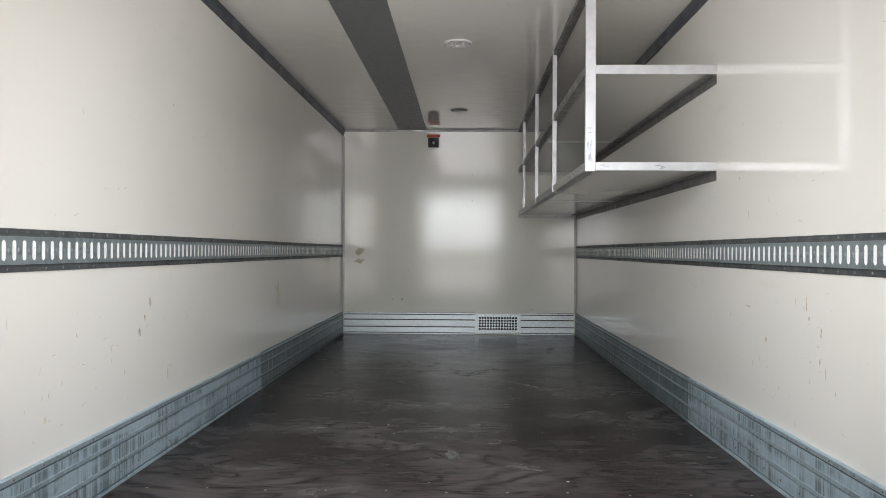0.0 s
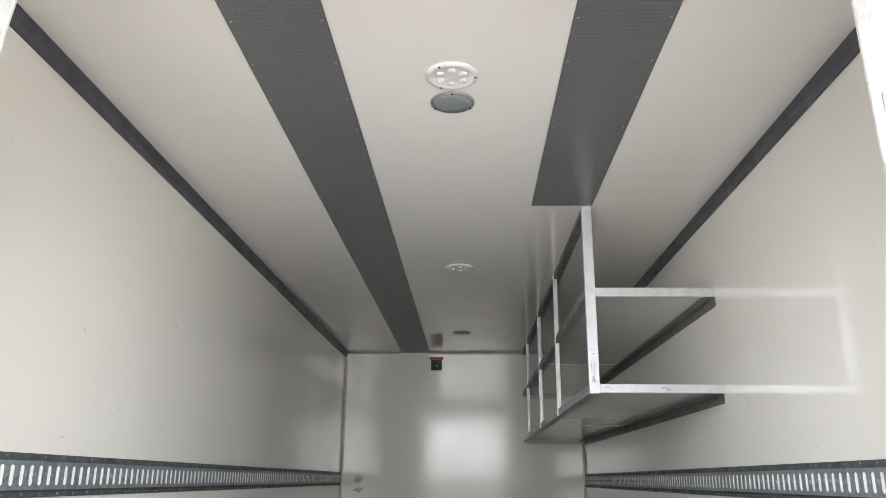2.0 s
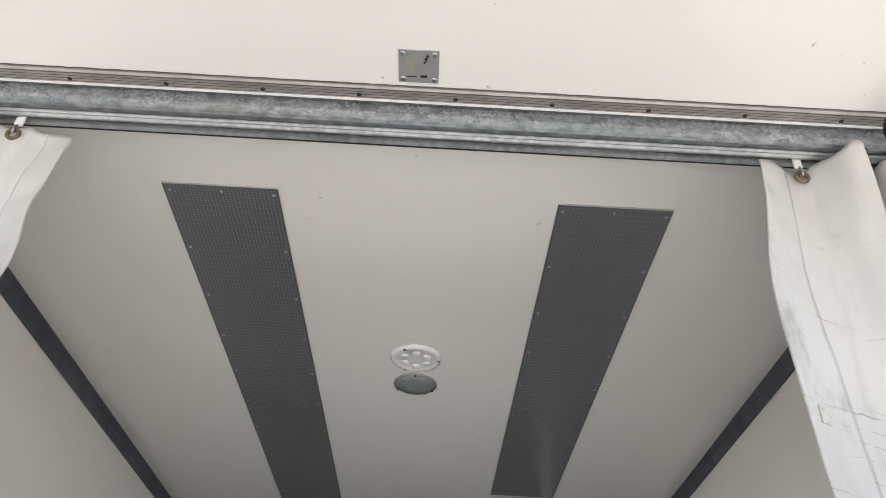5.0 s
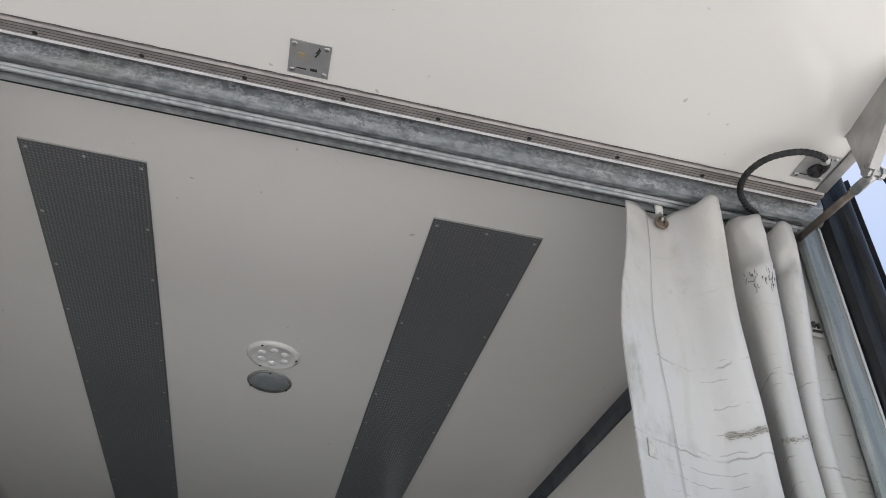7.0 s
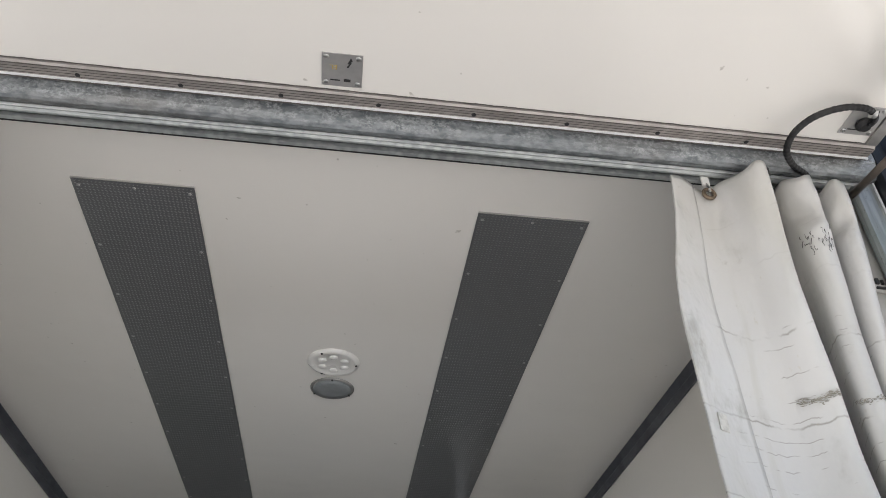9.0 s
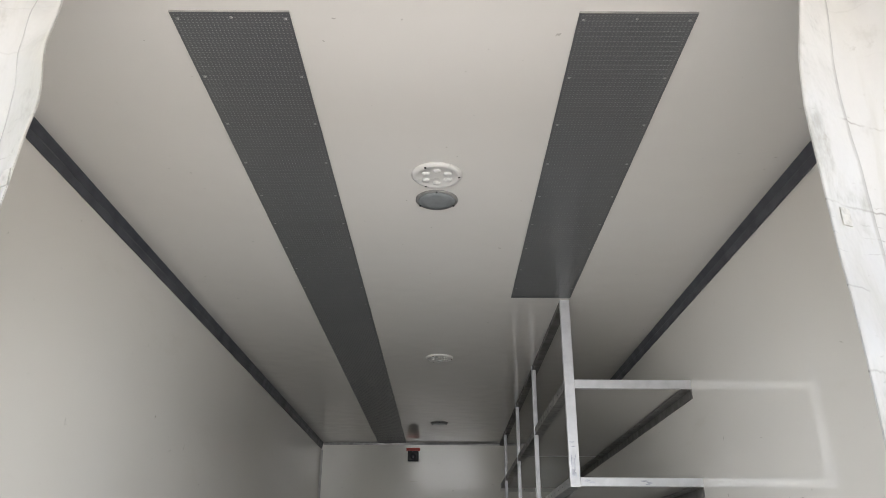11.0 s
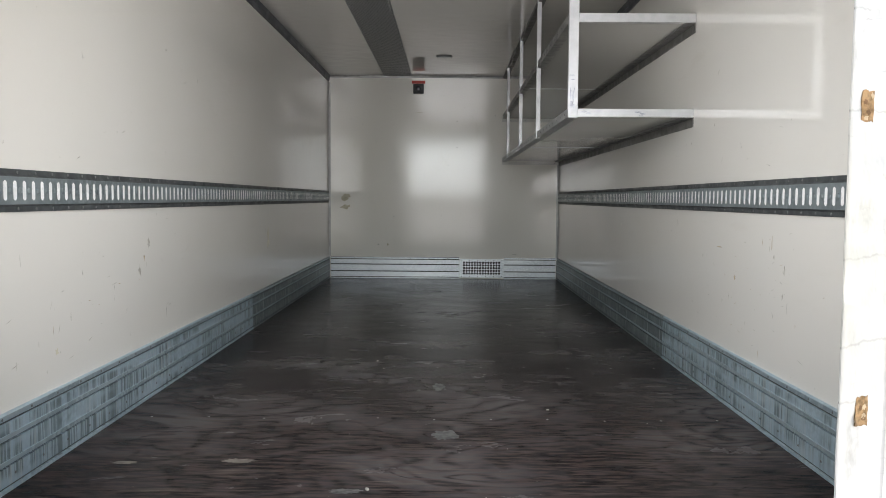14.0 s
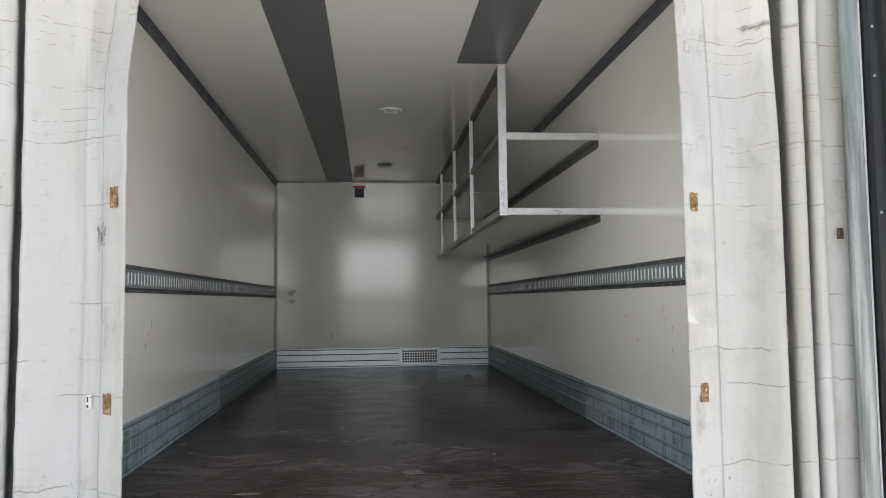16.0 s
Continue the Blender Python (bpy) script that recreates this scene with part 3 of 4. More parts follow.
# ---- slotted lashing rails ----
RFLANGE = plain("dark_rail_flange", (0.10, 0.108, 0.11), 0.5, 0.3, 25, 0.3)
def lashing_rail(side):
    z0, z1 = 0.807, 0.933
    root = grp("lashing_rail", (side * HW, 0.3, z0), "long slotted galvanised lashing rail screwed to the wall", "lashing rail", "lashing rails")
    y0, n = 0.32, 135
    y1 = y0 + n * 0.05
    sx = side * HW
    face = side * (HW - 0.011)
    part("slotted_face", holed_sheet(y0, y1, n, z0 + 0.022, z1 - 0.022, 1, 0.0095, 0.029, lambda u, v, d: (face + side * d, u, v), 0.001), RAILM, root)
    for a, b, c in ((z0, z0 + 0.016, z0 + 0.022), (z1, z1 - 0.016, z1 - 0.022)):
        prof = [(sx, a), (sx - side * 0.004, a), (sx - side * 0.005, b), (face, c), (face + side * 0.003, c), (sx - side * 0.001, b)]
        part("flange", extruded(prof, y0, y1, "y"), RFLANGE, root, "darker screwed flange of the rail")
    # near-flush strip added so that the slots don't fall into shade
    part("backing", boxes((sx - side * 0.006, sx - side * 0.0104, y0, y1, z0 + 0.03, z1 - 0.03)), SLOTW, root, "white strip added behind the slots to keep them bright")
    bm = bmesh.new()
    for i in range(n - 1):
        lathe([(0.010, 0.0), (0.008, -side * 0.002), (0.004, -side * 0.003)], (face, y0 + 0.05 * (i + 1), 0.87), 8, "x", bm)
    tagged(part("bump", bm, RAILM, root, "", True), kind="stuff")
    for i in range(int((y1 - y0) / 0.1)):
        for z in (z0 + 0.009, z1 - 0.009):
            piece("screw", rivet_x, root, (sx - side * 0.0045, y0 + 0.05 + 0.1 * i, z), (0, 0, 180 if side > 0 else 0))


lashing_rail(-1)
lashing_rail(1)


# ---- tread plates on the ceiling ----
# embossed tips in a lighter grey, for the glints on the raised pattern
TREADTIP = tread_mat("glint_tread_tips", (0.225, 0.227, 0.23), 0.36)
screw_pale = mesh_of("screw", dome(0.0048, 0.002, "z", 8), plain("pale_screw", (0.42, 0.42, 0.41), 0.35, 0.5, 40, 0.2), True)
def tread_panel(x0, x1, y0, y1):
    root = grp("tread_plate", ((x0 + x1) / 2, y0, TOP), "dark grey embossed tread plate screwed under the ceiling", "tread plate", "ceiling tread plates")
    part("plate", boxes((x0, x1, y0, y1, TOP - 0.004, TOP)), TREAD, root)
    verts, faces = [], []
    nx = 29
    step = (x1 - x0 - 0.008) / nx
    ny = int((y1 - y0 - 0.008) / step)
    for j in range(ny):
        for i in range(nx):
            cx, cy = x0 + 0.004 + (i + 0.5) * step, y0 + 0.004 + (j + 0.5) * step
            a = radians(38 if j % 2 else -38)
            ca, sa = math.cos(a), math.sin(a)
            b = len(verts)
            for u, v, w in ((-0.0046, 0, 0), (0, -0.0019, 0), (0.0046, 0, 0), (0, 0.0019, 0), (0, 0, -0.0014)):
                verts.append((cx + u * ca - v * sa - BASE[root.name].x, cy + u * sa + v * ca - y0, -0.004 + w))
            faces += [(b, b + 1, b + 4), (b + 1, b + 2, b + 4), (b + 2, b + 3, b + 4), (b + 3, b, b + 4)]
    me = bpy.data.meshes.new("embossing")
    me.from_pydata(verts, [], faces)
    me.materials.append(TREADTIP)
    ob = new("embossing", me)
    ob.parent = root
    tagged(ob, kind="stuff")
    part("cut_edge", boxes((x0, x1, y0 - 0.0022, y0 - 0.0002, TOP - 0.0046, TOP)), TRIMG, root, "pale cut edge with sealant")
    ys = [y0 + 0.025 + 0.24 * k for k in range(int((y1 - y0) / 0.24) + 1)]
    for y in ys:
        if y < y1 - 0.01:
            for x in (x0 + 0.014, x1 - 0.014):
                piece("screw", screw_pale, root, (x, y, TOP - 0.004), (180, 0, 0))
    piece("screw", screw_pale, root, ((x0 + x1) / 2, y0 + 0.02, TOP - 0.004), (180, 0, 0))


tread_panel(-0.640, -0.342, 0.514, LEN - 0.024)
tread_panel(0.375, 0.669, 0.514, 2.60)


# ---- ceiling lamps and speakers ----
def ceiling_lamp(x, y):
    root = grp("ceiling_lamp", (x, y, TOP), "round white ceiling lamp with six lens cups, unlit", "lamp", "ceiling lamps")
    part("housing", lathe([(0.088, TOP), (0.088, TOP - 0.004), (0.082, TOP - 0.010), (0.072, TOP - 0.012), (0.066, TOP - 0.008), (0.03, TOP - 0.008), (0.01, TOP - 0.008)], (x, y, 0), 40), LAMPW, root, "", True)
    for k in range(6):
        a = radians(60 * k + 30)
        part("lens", lathe([(0.0145, TOP - 0.008), (0.014, TOP - 0.011), (0.010, TOP - 0.014), (0.004, TOP - 0.015)], (x + 0.043 * math.cos(a), y + 0.043 * math.sin(a), 0), 14), LENS, root, "pale lens cup", True)
    for k in range(3):
        a = radians(120 * k)
        part("screw", lathe([(0.005, TOP - 0.0105), (0.004, TOP - 0.0125), (0.002, TOP - 0.013)], (x + 0.077 * math.cos(a), y + 0.077 * math.sin(a), 0), 8), BLACKP, root, "dark screw")


def ceiling_speaker(x, y):
    root = grp("ceiling_cover", (x, y, TOP), "round grey cover disc on the ceiling", "cover", "ceiling covers")
    part("rim", lathe([(0.078, TOP), (0.078, TOP - 0.004), (0.072, TOP - 0.008), (0.068, TOP - 0.006)], (x, y, 0), 40), ALU_DULL, root, "", True)
    part("disc", lathe([(0.069, TOP - 0.004), (0.066, TOP - 0.009), (0.04, TOP - 0.010), (0.01, TOP - 0.010)], (x, y, 0), 36), GREYP, root, "grey perforated disc", True)
    for k in range(3):
        a = radians(120 * k + 30)
        part("screw", lathe([(0.004, TOP - 0.006), (0.003, TOP - 0.010), (0.001, TOP - 0.0105)], (x + 0.072 * math.cos(a), y + 0.072 * math.sin(a), 0), 8), BLACKP, root, "dark screw")


LAMPW = plain("cream_lamp_housing", (0.69, 0.675, 0.645), 0.3, 0.0, 20, 0.05)
LENS = plain("frosted_lens", (0.66, 0.65, 0.625), 0.3, 0.0, 40, 0.05)
ceiling_lamp(0.016, 1.345)
ceiling_lamp(0.012, 3.74)
ceiling_speaker(0.014, 1.535)
ceiling_speaker(0.004, 5.97)

LENSD = plain("dark_lens_glass", (0.03, 0.03, 0.034), 0.12, 0.0, 40, 0.2)
# ---- black box with red label at the top of the bulkhead ----
unit = grp("sensor_box", (-0.273, LEN, 1.962), "small black box under a red label on the bulkhead", "sensor")
part("body", boxes((-0.328, -0.218, LEN - 0.045, LEN, 1.965, 2.065), bevel=0.006), BLACKP, unit)
part("lens", lathe([(0.028, LEN - 0.045), (0.026, LEN - 0.052), (0.018, LEN - 0.055), (0.004, LEN - 0.055)], (-0.273, 0, 2.012), 20, "y"), LENSD, unit, "dark glossy round lens", True)
part("label", boxes((-0.345, -0.202, LEN - 0.004, LEN - 0.0005, 2.072, 2.103)), RED, unit, "red warning label")


# ---- hanging shelf unit along the right wall ----
def shelf_unit():
    xs, yf, xe, ye = 0.622, 2.635, HW, LEN
    root = grp("shelf_unit", (xs, yf, 1.25), "two-tier aluminium shelf hung from the ceiling along the wall", "shelf")
    for i, (y, w) in enumerate(((yf, 0.048), (3.93, 0.022), (5.13, 0.022), (6.43, 0.022))):
        part("post", box(bmesh.new(), xs - (0.006 if i else 0), xs + w, y, y + (0.018 if i else 0.03), 1.25, TOP, 0.002), ALU, root, "bright scuffed aluminium post" if i == 0 else "")
    for z0, z1 in ((1.254, 1.294), (1.704, 1.748)):
        part("front_bar", box(bmesh.new(), xs + 0.048, xe - 0.0005, yf + 0.001, yf + 0.028, z0, z1, 0.002), ALU, root, "bright aluminium cross bar")
        # long edge angle on the open side, with a row of screws
        prof = [(xs, z0), (xs + 0.05, z0), (xs + 0.05, z0 + 0.003), (xs + 0.004, z0 + 0.003), (xs + 0.004, z1), (xs, z1)]
        # upper angle takes a darker metal for the shade on its underside
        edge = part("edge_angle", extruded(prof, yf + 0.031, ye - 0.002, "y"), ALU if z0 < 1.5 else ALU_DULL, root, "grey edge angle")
        # face and flange of one angle, with their different shading put into the colours
        part("wall_angle", boxes((xe - 0.004, xe - 0.0003, yf + 0.002, ye - 0.002, z0 - 0.045, z0 - 0.0025)), ALU_DARK, root, "wall angle, face coloured as in shade")
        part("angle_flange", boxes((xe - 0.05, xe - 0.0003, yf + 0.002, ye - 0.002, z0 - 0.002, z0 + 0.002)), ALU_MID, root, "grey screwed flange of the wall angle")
        cuts = (yf + 0.03, 4.87, ye - 0.03)
        for a, b in zip(cuts, cuts[1:]):
            part("board", boxes((xs + 0.005, xe - 0.005, a + 0.002, b - 0.002, z0 + 0.004, z0 + 0.024)), SHELFB, root, "grey shelf board")
        part("joint_strip", boxes((xs + 0.05, xe - 0.05, 4.86, 4.88, z0 + 0.0005, z0 + 0.0035)), ALU, root, "thin bright joint strip")
        part("end_flange", boxes((xs - 0.004, xe - 0.004, ye - 0.004, ye - 0.0005, z0 - 0.03, z0 + 0.003)), SHELFB, root, "screwed end flange")
        for k in range(4):
            piece("screw", rivet_y, root, (xs + 0.08 + 0.16 * k, ye - 0.004, z0 - 0.014), (0, 0, 180))
        y = yf + 0.1
        while y < ye - 0.1:
            piece("screw", rivet_x, root, (xs, y, z0 + 0.02), (0, 0, 180))
            piece("screw", rivet_z, root, (xe - 0.03, y, z0 - 0.002), (180, 0, 0))
            y += 0.14
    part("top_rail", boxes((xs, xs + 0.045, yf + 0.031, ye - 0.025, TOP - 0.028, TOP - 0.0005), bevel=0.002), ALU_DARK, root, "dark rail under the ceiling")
    # scuffs worn through the bright bars
    for k, (cx, cz, w, h) in enumerate(((0.640, 1.452, 0.034, 0.010), (0.645, 1.432, 0.026, 0.008), (0.634, 1.37, 0.010, 0.07), (0.646, 1.355, 0.012, 0.085), (0.652, 1.385, 0.008, 0.04), (0.640, 1.315, 0.020, 0.045), (0.650, 1.305, 0.012, 0.03))):
        part("scuff", blot(cx, cz, w, h, 50 + k, "y", yf - 0.0006), SMEAR, root, "grey rub mark")
    for k, (cx, cz, w, h) in enumerate(((0.70, 1.280, 0.034, 0.012), (0.722, 1.272, 0.028, 0.010), (0.96, 1.278, 0.05, 0.010), (0.985, 1.270, 0.036, 0.012), (0.975, 1.264, 0.03, 0.006))):
        part("scuff", blot(cx, cz, w, h, 60 + k, "y", yf + 0.0004), SMEAR, root, "grey rub mark")


shelf_unit()

# ---- rear frame: header, curtain track, posts, seals ----
header = grp("rear_header", (0, 0.25, 2.1), "weathered galvanised header over the rear opening", "header", kind="structure")
prof = [(0.284, 2.125), (0.240, 2.125), (0.238, 2.106), (0.232, 2.100), (0.222, 2.100), (0.214, 2.104), (0.207, 2.118), (0.203, 2.134), (0.200, 2.142), (0.200, 2.215), (0.299, 2.215), (0.299, 2.16), (0.284, 2.16)]
part("beam", extruded(prof, -1.246, 1.246, "x"), HEADER, header)
track = [(0.241, 2.124), (0.241, 2.106), (0.245, 2.101), (0.250, 2.104), (0.255, 2.100), (0.260, 2.100), (0.260, 2.112), (0.252, 2.114), (0.252, 2.120), (0.282, 2.120), (0.282, 2.112), (0.274, 2.112), (0.274, 2.100), (0.284, 2.100), (0.284, 2.124)]
part("curtain_track", extruded(track, -HW, HW, "x"), GALV, header, "ribbed galvanised curtain track")
part("dark_lip", boxes((-HW, HW, 0.285, 0.299, 2.110, TOP)), BLACKP, header, "dark sealing lip behind the track")
seal_rivet = mesh_of("rivet", dome(0.005, 0.0025, "y", 10), STEEL, True)
for side, nm in ((-1, "rear_post_left"), (1, "rear_post_right")):
    post = grp(nm, (side * 1.22, 0.23, 0), "galvanised rear corner post", "post", kind="structure")
    s = side
    prof = [(s * 1.287, 0.298), (s * 1.287, 0.205), (s * 1.248, 0.205), (s * 1.246, 0.2015), (s * 1.239, 0.2015), (s * 1.236, 0.205), (s * 1.206, 0.214), (s * 1.201, 0.222), (s * 1.201, 0.234), (s * 1.228, 0.245), (s * 1.228, 0.298)]
    part("profile", extruded(prof, -0.1, 2.15, "z"), POSTM, post)
    part("bright_edge", boxes((s * 1.2405, s * 1.2445, 0.1985, 0.2012, -0.1, 2.15)), EDGEW, post, "thin bright edge strip")
    seal = grp("door_seal", (side * 1.28, 0.15, -0.1), "black rubber door seal with a bulb beside the rear post", "seal", "door seals")
    flat = [(s * 1.249, 0.203), (s * 1.249, 0.170), (s * 1.262, 0.164), (s * 1.274, 0.163)]
    flat += [(s * (1.293 - 0.017 * math.cos(radians(a))), 0.160 - 0.022 * math.sin(radians(a))) for a in range(10, 171, 20)]
    flat += [(s * 1.312, 0.164), (s * 1.320, 0.168), (s * 1.330, 0.152), (s * 1.334, 0.155), (s * 1.326, 0.180), (s * 1.300, 0.203)]
    part("strip", extruded(flat, -0.1, 2.21, "z"), RUBBER, seal)
    for z in (0.55, 0.98, 1.36, 1.50, 1.63):
        piece("rivet", seal_rivet, seal, (s * 1.257, 0.1655, z), (0, 0, 180))
solid("roof", boxes((-HW - 0.06, HW + 0.06, 0.27, LEN + 0.06, TOP + 0.065, TOP + 0.08)), BODY, "plain white outer roof skin", "roof")

# ---- raised rear flap ----
FZ = 2.14
GAPB = plain("brown_grey_gap_shade", (0.12, 0.108, 0.098), 0.6, 0.0, 25, 0.3)
GROOVE = plain("groove_shade_and_sealant", (0.085, 0.075, 0.068), 0.6, 0.0, 40, 0.4)
flap = grp("rear_flap", (0, 0.19, FZ), "white rear flap door raised flat above the opening", "flap door")
part("panel", boxes((-1.19, 1.19, -0.95, 0.150, FZ, FZ + 0.05)), FLAPW, flap)
part("hinge_profile", extruded([(0.193, FZ + 0.002), (0.190, FZ - 0.001), (0.186, FZ - 0.004), (0.170, FZ - 0.004), (0.168, FZ - 0.007), (0.158, FZ - 0.007), (0.152, FZ - 0.002), (0.148, FZ - 0.002), (0.148, FZ + 0.05), (0.193, FZ + 0.05)], -1.216, 1.216, "x"), HINGE, flap, "grey aluminium hinge profile")
part("bright_edge", boxes((-1.216, 1.216, 0.1850, 0.1878, FZ - 0.009, FZ - 0.003)), EDGEW, flap, "thin bright edge strip")
# strip coloured as the shade in the gap between flap and header
part("gap_shade", boxes((-1.216, 1.216, 0.1882, 0.1935, FZ - 0.0065, FZ - 0.0015)), GAPB, flap, "brown-grey strip standing for the shaded gap")
# no grooves are cut: thin dark strips on the profile give their shade
for gy0, gy1, gz in ((0.1562, 0.1578, 0.0074), (0.1638, 0.1650, 0.0074), (0.1735, 0.1747, 0.0044), (0.1805, 0.1816, 0.0044)):
    part("groove", boxes((-1.214, 1.214, gy0, gy1, FZ - gz, FZ - gz + 0.0015)), GROOVE, flap, "dark strip drawn as a shaded hinge groove")
part("sealant_line", tube([(-1.18 + 0.02 * i, 0.1478 + 0.0016 * noise.noise(Vector((i * 0.9, 0, 3))), FZ - 0.0012 + 0.0012 * noise.noise(Vector((i * 0.7, 5, 1)))) for i in range(119)], 0.0014, 6), GROOVE, flap, "ragged dark sealant line")
for side in (-1, 1):
    part("side_profile", boxes((side * 1.188, side * 1.216, -0.95, 0.148, FZ - 0.006, FZ + 0.052), bevel=0.002), ALU_DULL, flap, "grey aluminium side profile")
screw_dark = mesh_of("screw", dome(0.0055, 0.002, "z", 8), BLACKP, True)
screw_bright = mesh_of("rivet", dome(0.006, 0.002, "z", 10), STEEL, True)
for i in range(11):
    piece("screw", screw_dark, flap, (-1.14 + 0.206 * i, 0.176, FZ - 0.004), (180, 0, 0))


def label_plate(x0, x1, y0, y1, parent):
    """A riveted aluminium plate under the flap, printed to be read from above the hinge."""
    pl = part("marking_plate", boxes((x0, x1, y0, y1, FZ - 0.0025, FZ - 0.0003), bevel=0.0006), PLATE, parent, "small grey riveted marking plate")
    for x in (x0 + 0.009, x1 - 0.009):
        for y in (y0 + 0.009, y1 - 0.009):
            piece("rivet", screw_bright, pl, (x, y, FZ - 0.0025), (180, 0, 0))
    cx, cy = (x0 + x1) / 2, (y0 + y1) / 2
    bolt = [(0.009, -0.034), (0.013, -0.026), (0.008, -0.022), (0.011, -0.021), (0.004, -0.008), (0.001, -0.010), (0.006, -0.018), (0.002, -0.018), (0.007, -0.028)]
    part("bolt_sign", extruded([(cx + 0.008 + u, cy + v) for u, v in bolt], FZ - 0.0031, FZ - 0.0026, "z"), INK, pl, "black lightning sign")
    part("print_line", boxes((cx - 0.024, cx - 0.004, cy + 0.024, cy + 0.027, FZ - 0.0031, FZ - 0.0026)), INK, pl, "unreadable small print")
    part("print_mark", boxes((cx + 0.004, cx + 0.018, cy + 0.021, cy + 0.028, FZ - 0.0031, FZ - 0.0026)), INK, pl, "small dark mark")
    return pl


PLATE = plain("grey_anodised_plate", (0.42, 0.415, 0.405), 0.4, 0.5, 30, 0.12)
pl = label_plate(-0.025, 0.058, 0.053, 0.136, flap)
fc = bpy.data.curves.new("letters", "FONT")
fc.body, fc.size, fc.extrude, fc.align_x = "EL", 0.016, 0.0002, "CENTER"
fo = new("letters_source", fc)
bpy.context.view_layer.update()
lm = bpy.data.meshes.new_from_object(fo.evaluated_get(bpy.context.evaluated_depsgraph_get()))
bpy.data.objects.remove(fo)
lm.materials.clear()
lm.materials.append(YELLOW)
lo = new("letters", lm)
lo.parent = pl
lo.location = Vector((-0.001, 0.082, FZ - 0.0028)) - BASE[pl.name]
lo.rotation_euler = (radians(180), 0, radians(180))
tagged(lo, "yellow letters")
label_plate(1.108, 1.186, 0.044, 0.124, flap)

# bracket, push rod and outer strut at the flap's side
bkt = extruded([(-0.222, FZ), (-0.228, FZ - 0.010), (-0.052, 2.002), (-0.034, 1.996), (-0.018, 2.004), (-0.014, 2.022), (-0.012, FZ)], 1.153, 1.157, "x")
for v in bkt.verts:
    v.co.x += 0.15 * (v.co.y + 0.012)
RUSTO = plain("orange_rust", (0.42, 0.17, 0.05), 0.8, 0.0, 60, 0.5)
BRKT = plain("stained_bracket_metal", (0.46, 0.45, 0.43), 0.45, 0.5, 14, 0.25)
br = part("bracket", bkt, BRKT, flap, "triangular aluminium bracket")
part("foot", boxes((1.150, 1.183, -0.222, -0.012, FZ - 0.004, FZ - 0.0005)), BRKT, br)
part("lip", extruded([(-0.228, FZ - 0.010), (-0.052, 2.002), (-0.055, 1.998), (-0.232, FZ - 0.014)], 1.130, 1.152, "x"), BRKT, br, "folded bracket edge")
part("rust_spot", boxes((1.128, 1.152, -0.229, -0.196, FZ - 0.0065, FZ - 0.0042)), RUSTO, br, "orange rust at the bracket foot")
part("bolt", lathe([(0.015, 1.143), (0.016, 1.148), (0.016, 1.153), (0.009, 1.1535), (0.009, 1.172), (0.014, 1.173), (0.014, 1.182)], (0, -0.034, 2.016), 8, "x"), STEEL, br, "zinc bolt")
rod = grp("push_rod", (1.2, 0.3, 2.06), "brown-stained steel push rod between flap bracket and side wall", "push rod")
part("rod", tube([(1.170, 0.03, 2.026), (1.214, 0.36, 2.105)], 0.0085, 14), ROD, rod, "", True)
part("eye", tube([(1.163, -0.03, 2.012), (1.166, -0.01, 2.017), (1.168, 0.012, 2.022), (1.171, 0.034, 2.027)], 0.011, 12), STEEL, rod, "zinc rod end", True)
part("anchor", boxes((1.205, HW, 0.355, 0.40, 2.075, 2.109), bevel=0.003), STEEL, rod, "wall anchor")
gas = grp("gas_strut", (1.30, 0.19, 1.3), "black gas strut outside the rear post", "gas strut")
part("cylinder", tube([(1.262, 0.0, 1.93), (1.352, 0.16, 1.30)], 0.009, 14), BLACKP, gas, "", True)
part("piston", tube([(1.178, -0.034, 2.016), (1.262, 0.0, 1.93)], 0.0045, 10), BLACKP, gas, "", True)

# ---- spiral cable conduit from flap to header ----
cable = grp("cable_conduit", (1.13, 0.21, 2.1), "black spiral-wrapped cable looping from flap to header", "cable")
run = spline([(1.150, 0.090, FZ - 0.003), (1.155, 0.078, 2.124), (1.145, 0.050, 2.116), (1.112, 0.030, 2.112), (1.060, 0.030, 2.108), (1.010, 0.058, 2.104), (0.985, 0.102, 2.098), (0.990, 0.150, 2.092), (1.025, 0.190, 2.092), (1.075, 0.2235, 2.101)], 9)
part("conduit", tube(run, 0.0068, 12, 0.0009), BLACKP, cable)
part("gland", lathe([(0.018, FZ - 0.0035), (0.018, FZ - 0.010), (0.014, FZ - 0.014), (0.011, FZ - 0.018)], (1.150, 0.090, 0), 18), BLACKP, cable, "black cable gland")
part("clip", lathe([(0.011, -0.005), (0.0115, 0.0), (0.011, 0.005)], (1.135, 0.042, 2.115), 14, "x"), STEEL, cable, "bright clip")

# the header, the flap and what hangs on them sit a little lower and further out
for ob in (header, flap, rod, cable, gas):
    ob.location += Vector((0, -0.03, -0.03))


# ---- tarpaulin curtains drawn aside ----
def leaned(bm, x, slant):
    """Turns a patch to follow the slanting hem of a curtain."""
    for v in bm.verts:
        v.co.y += (v.co.x - x) * slant
    return bm


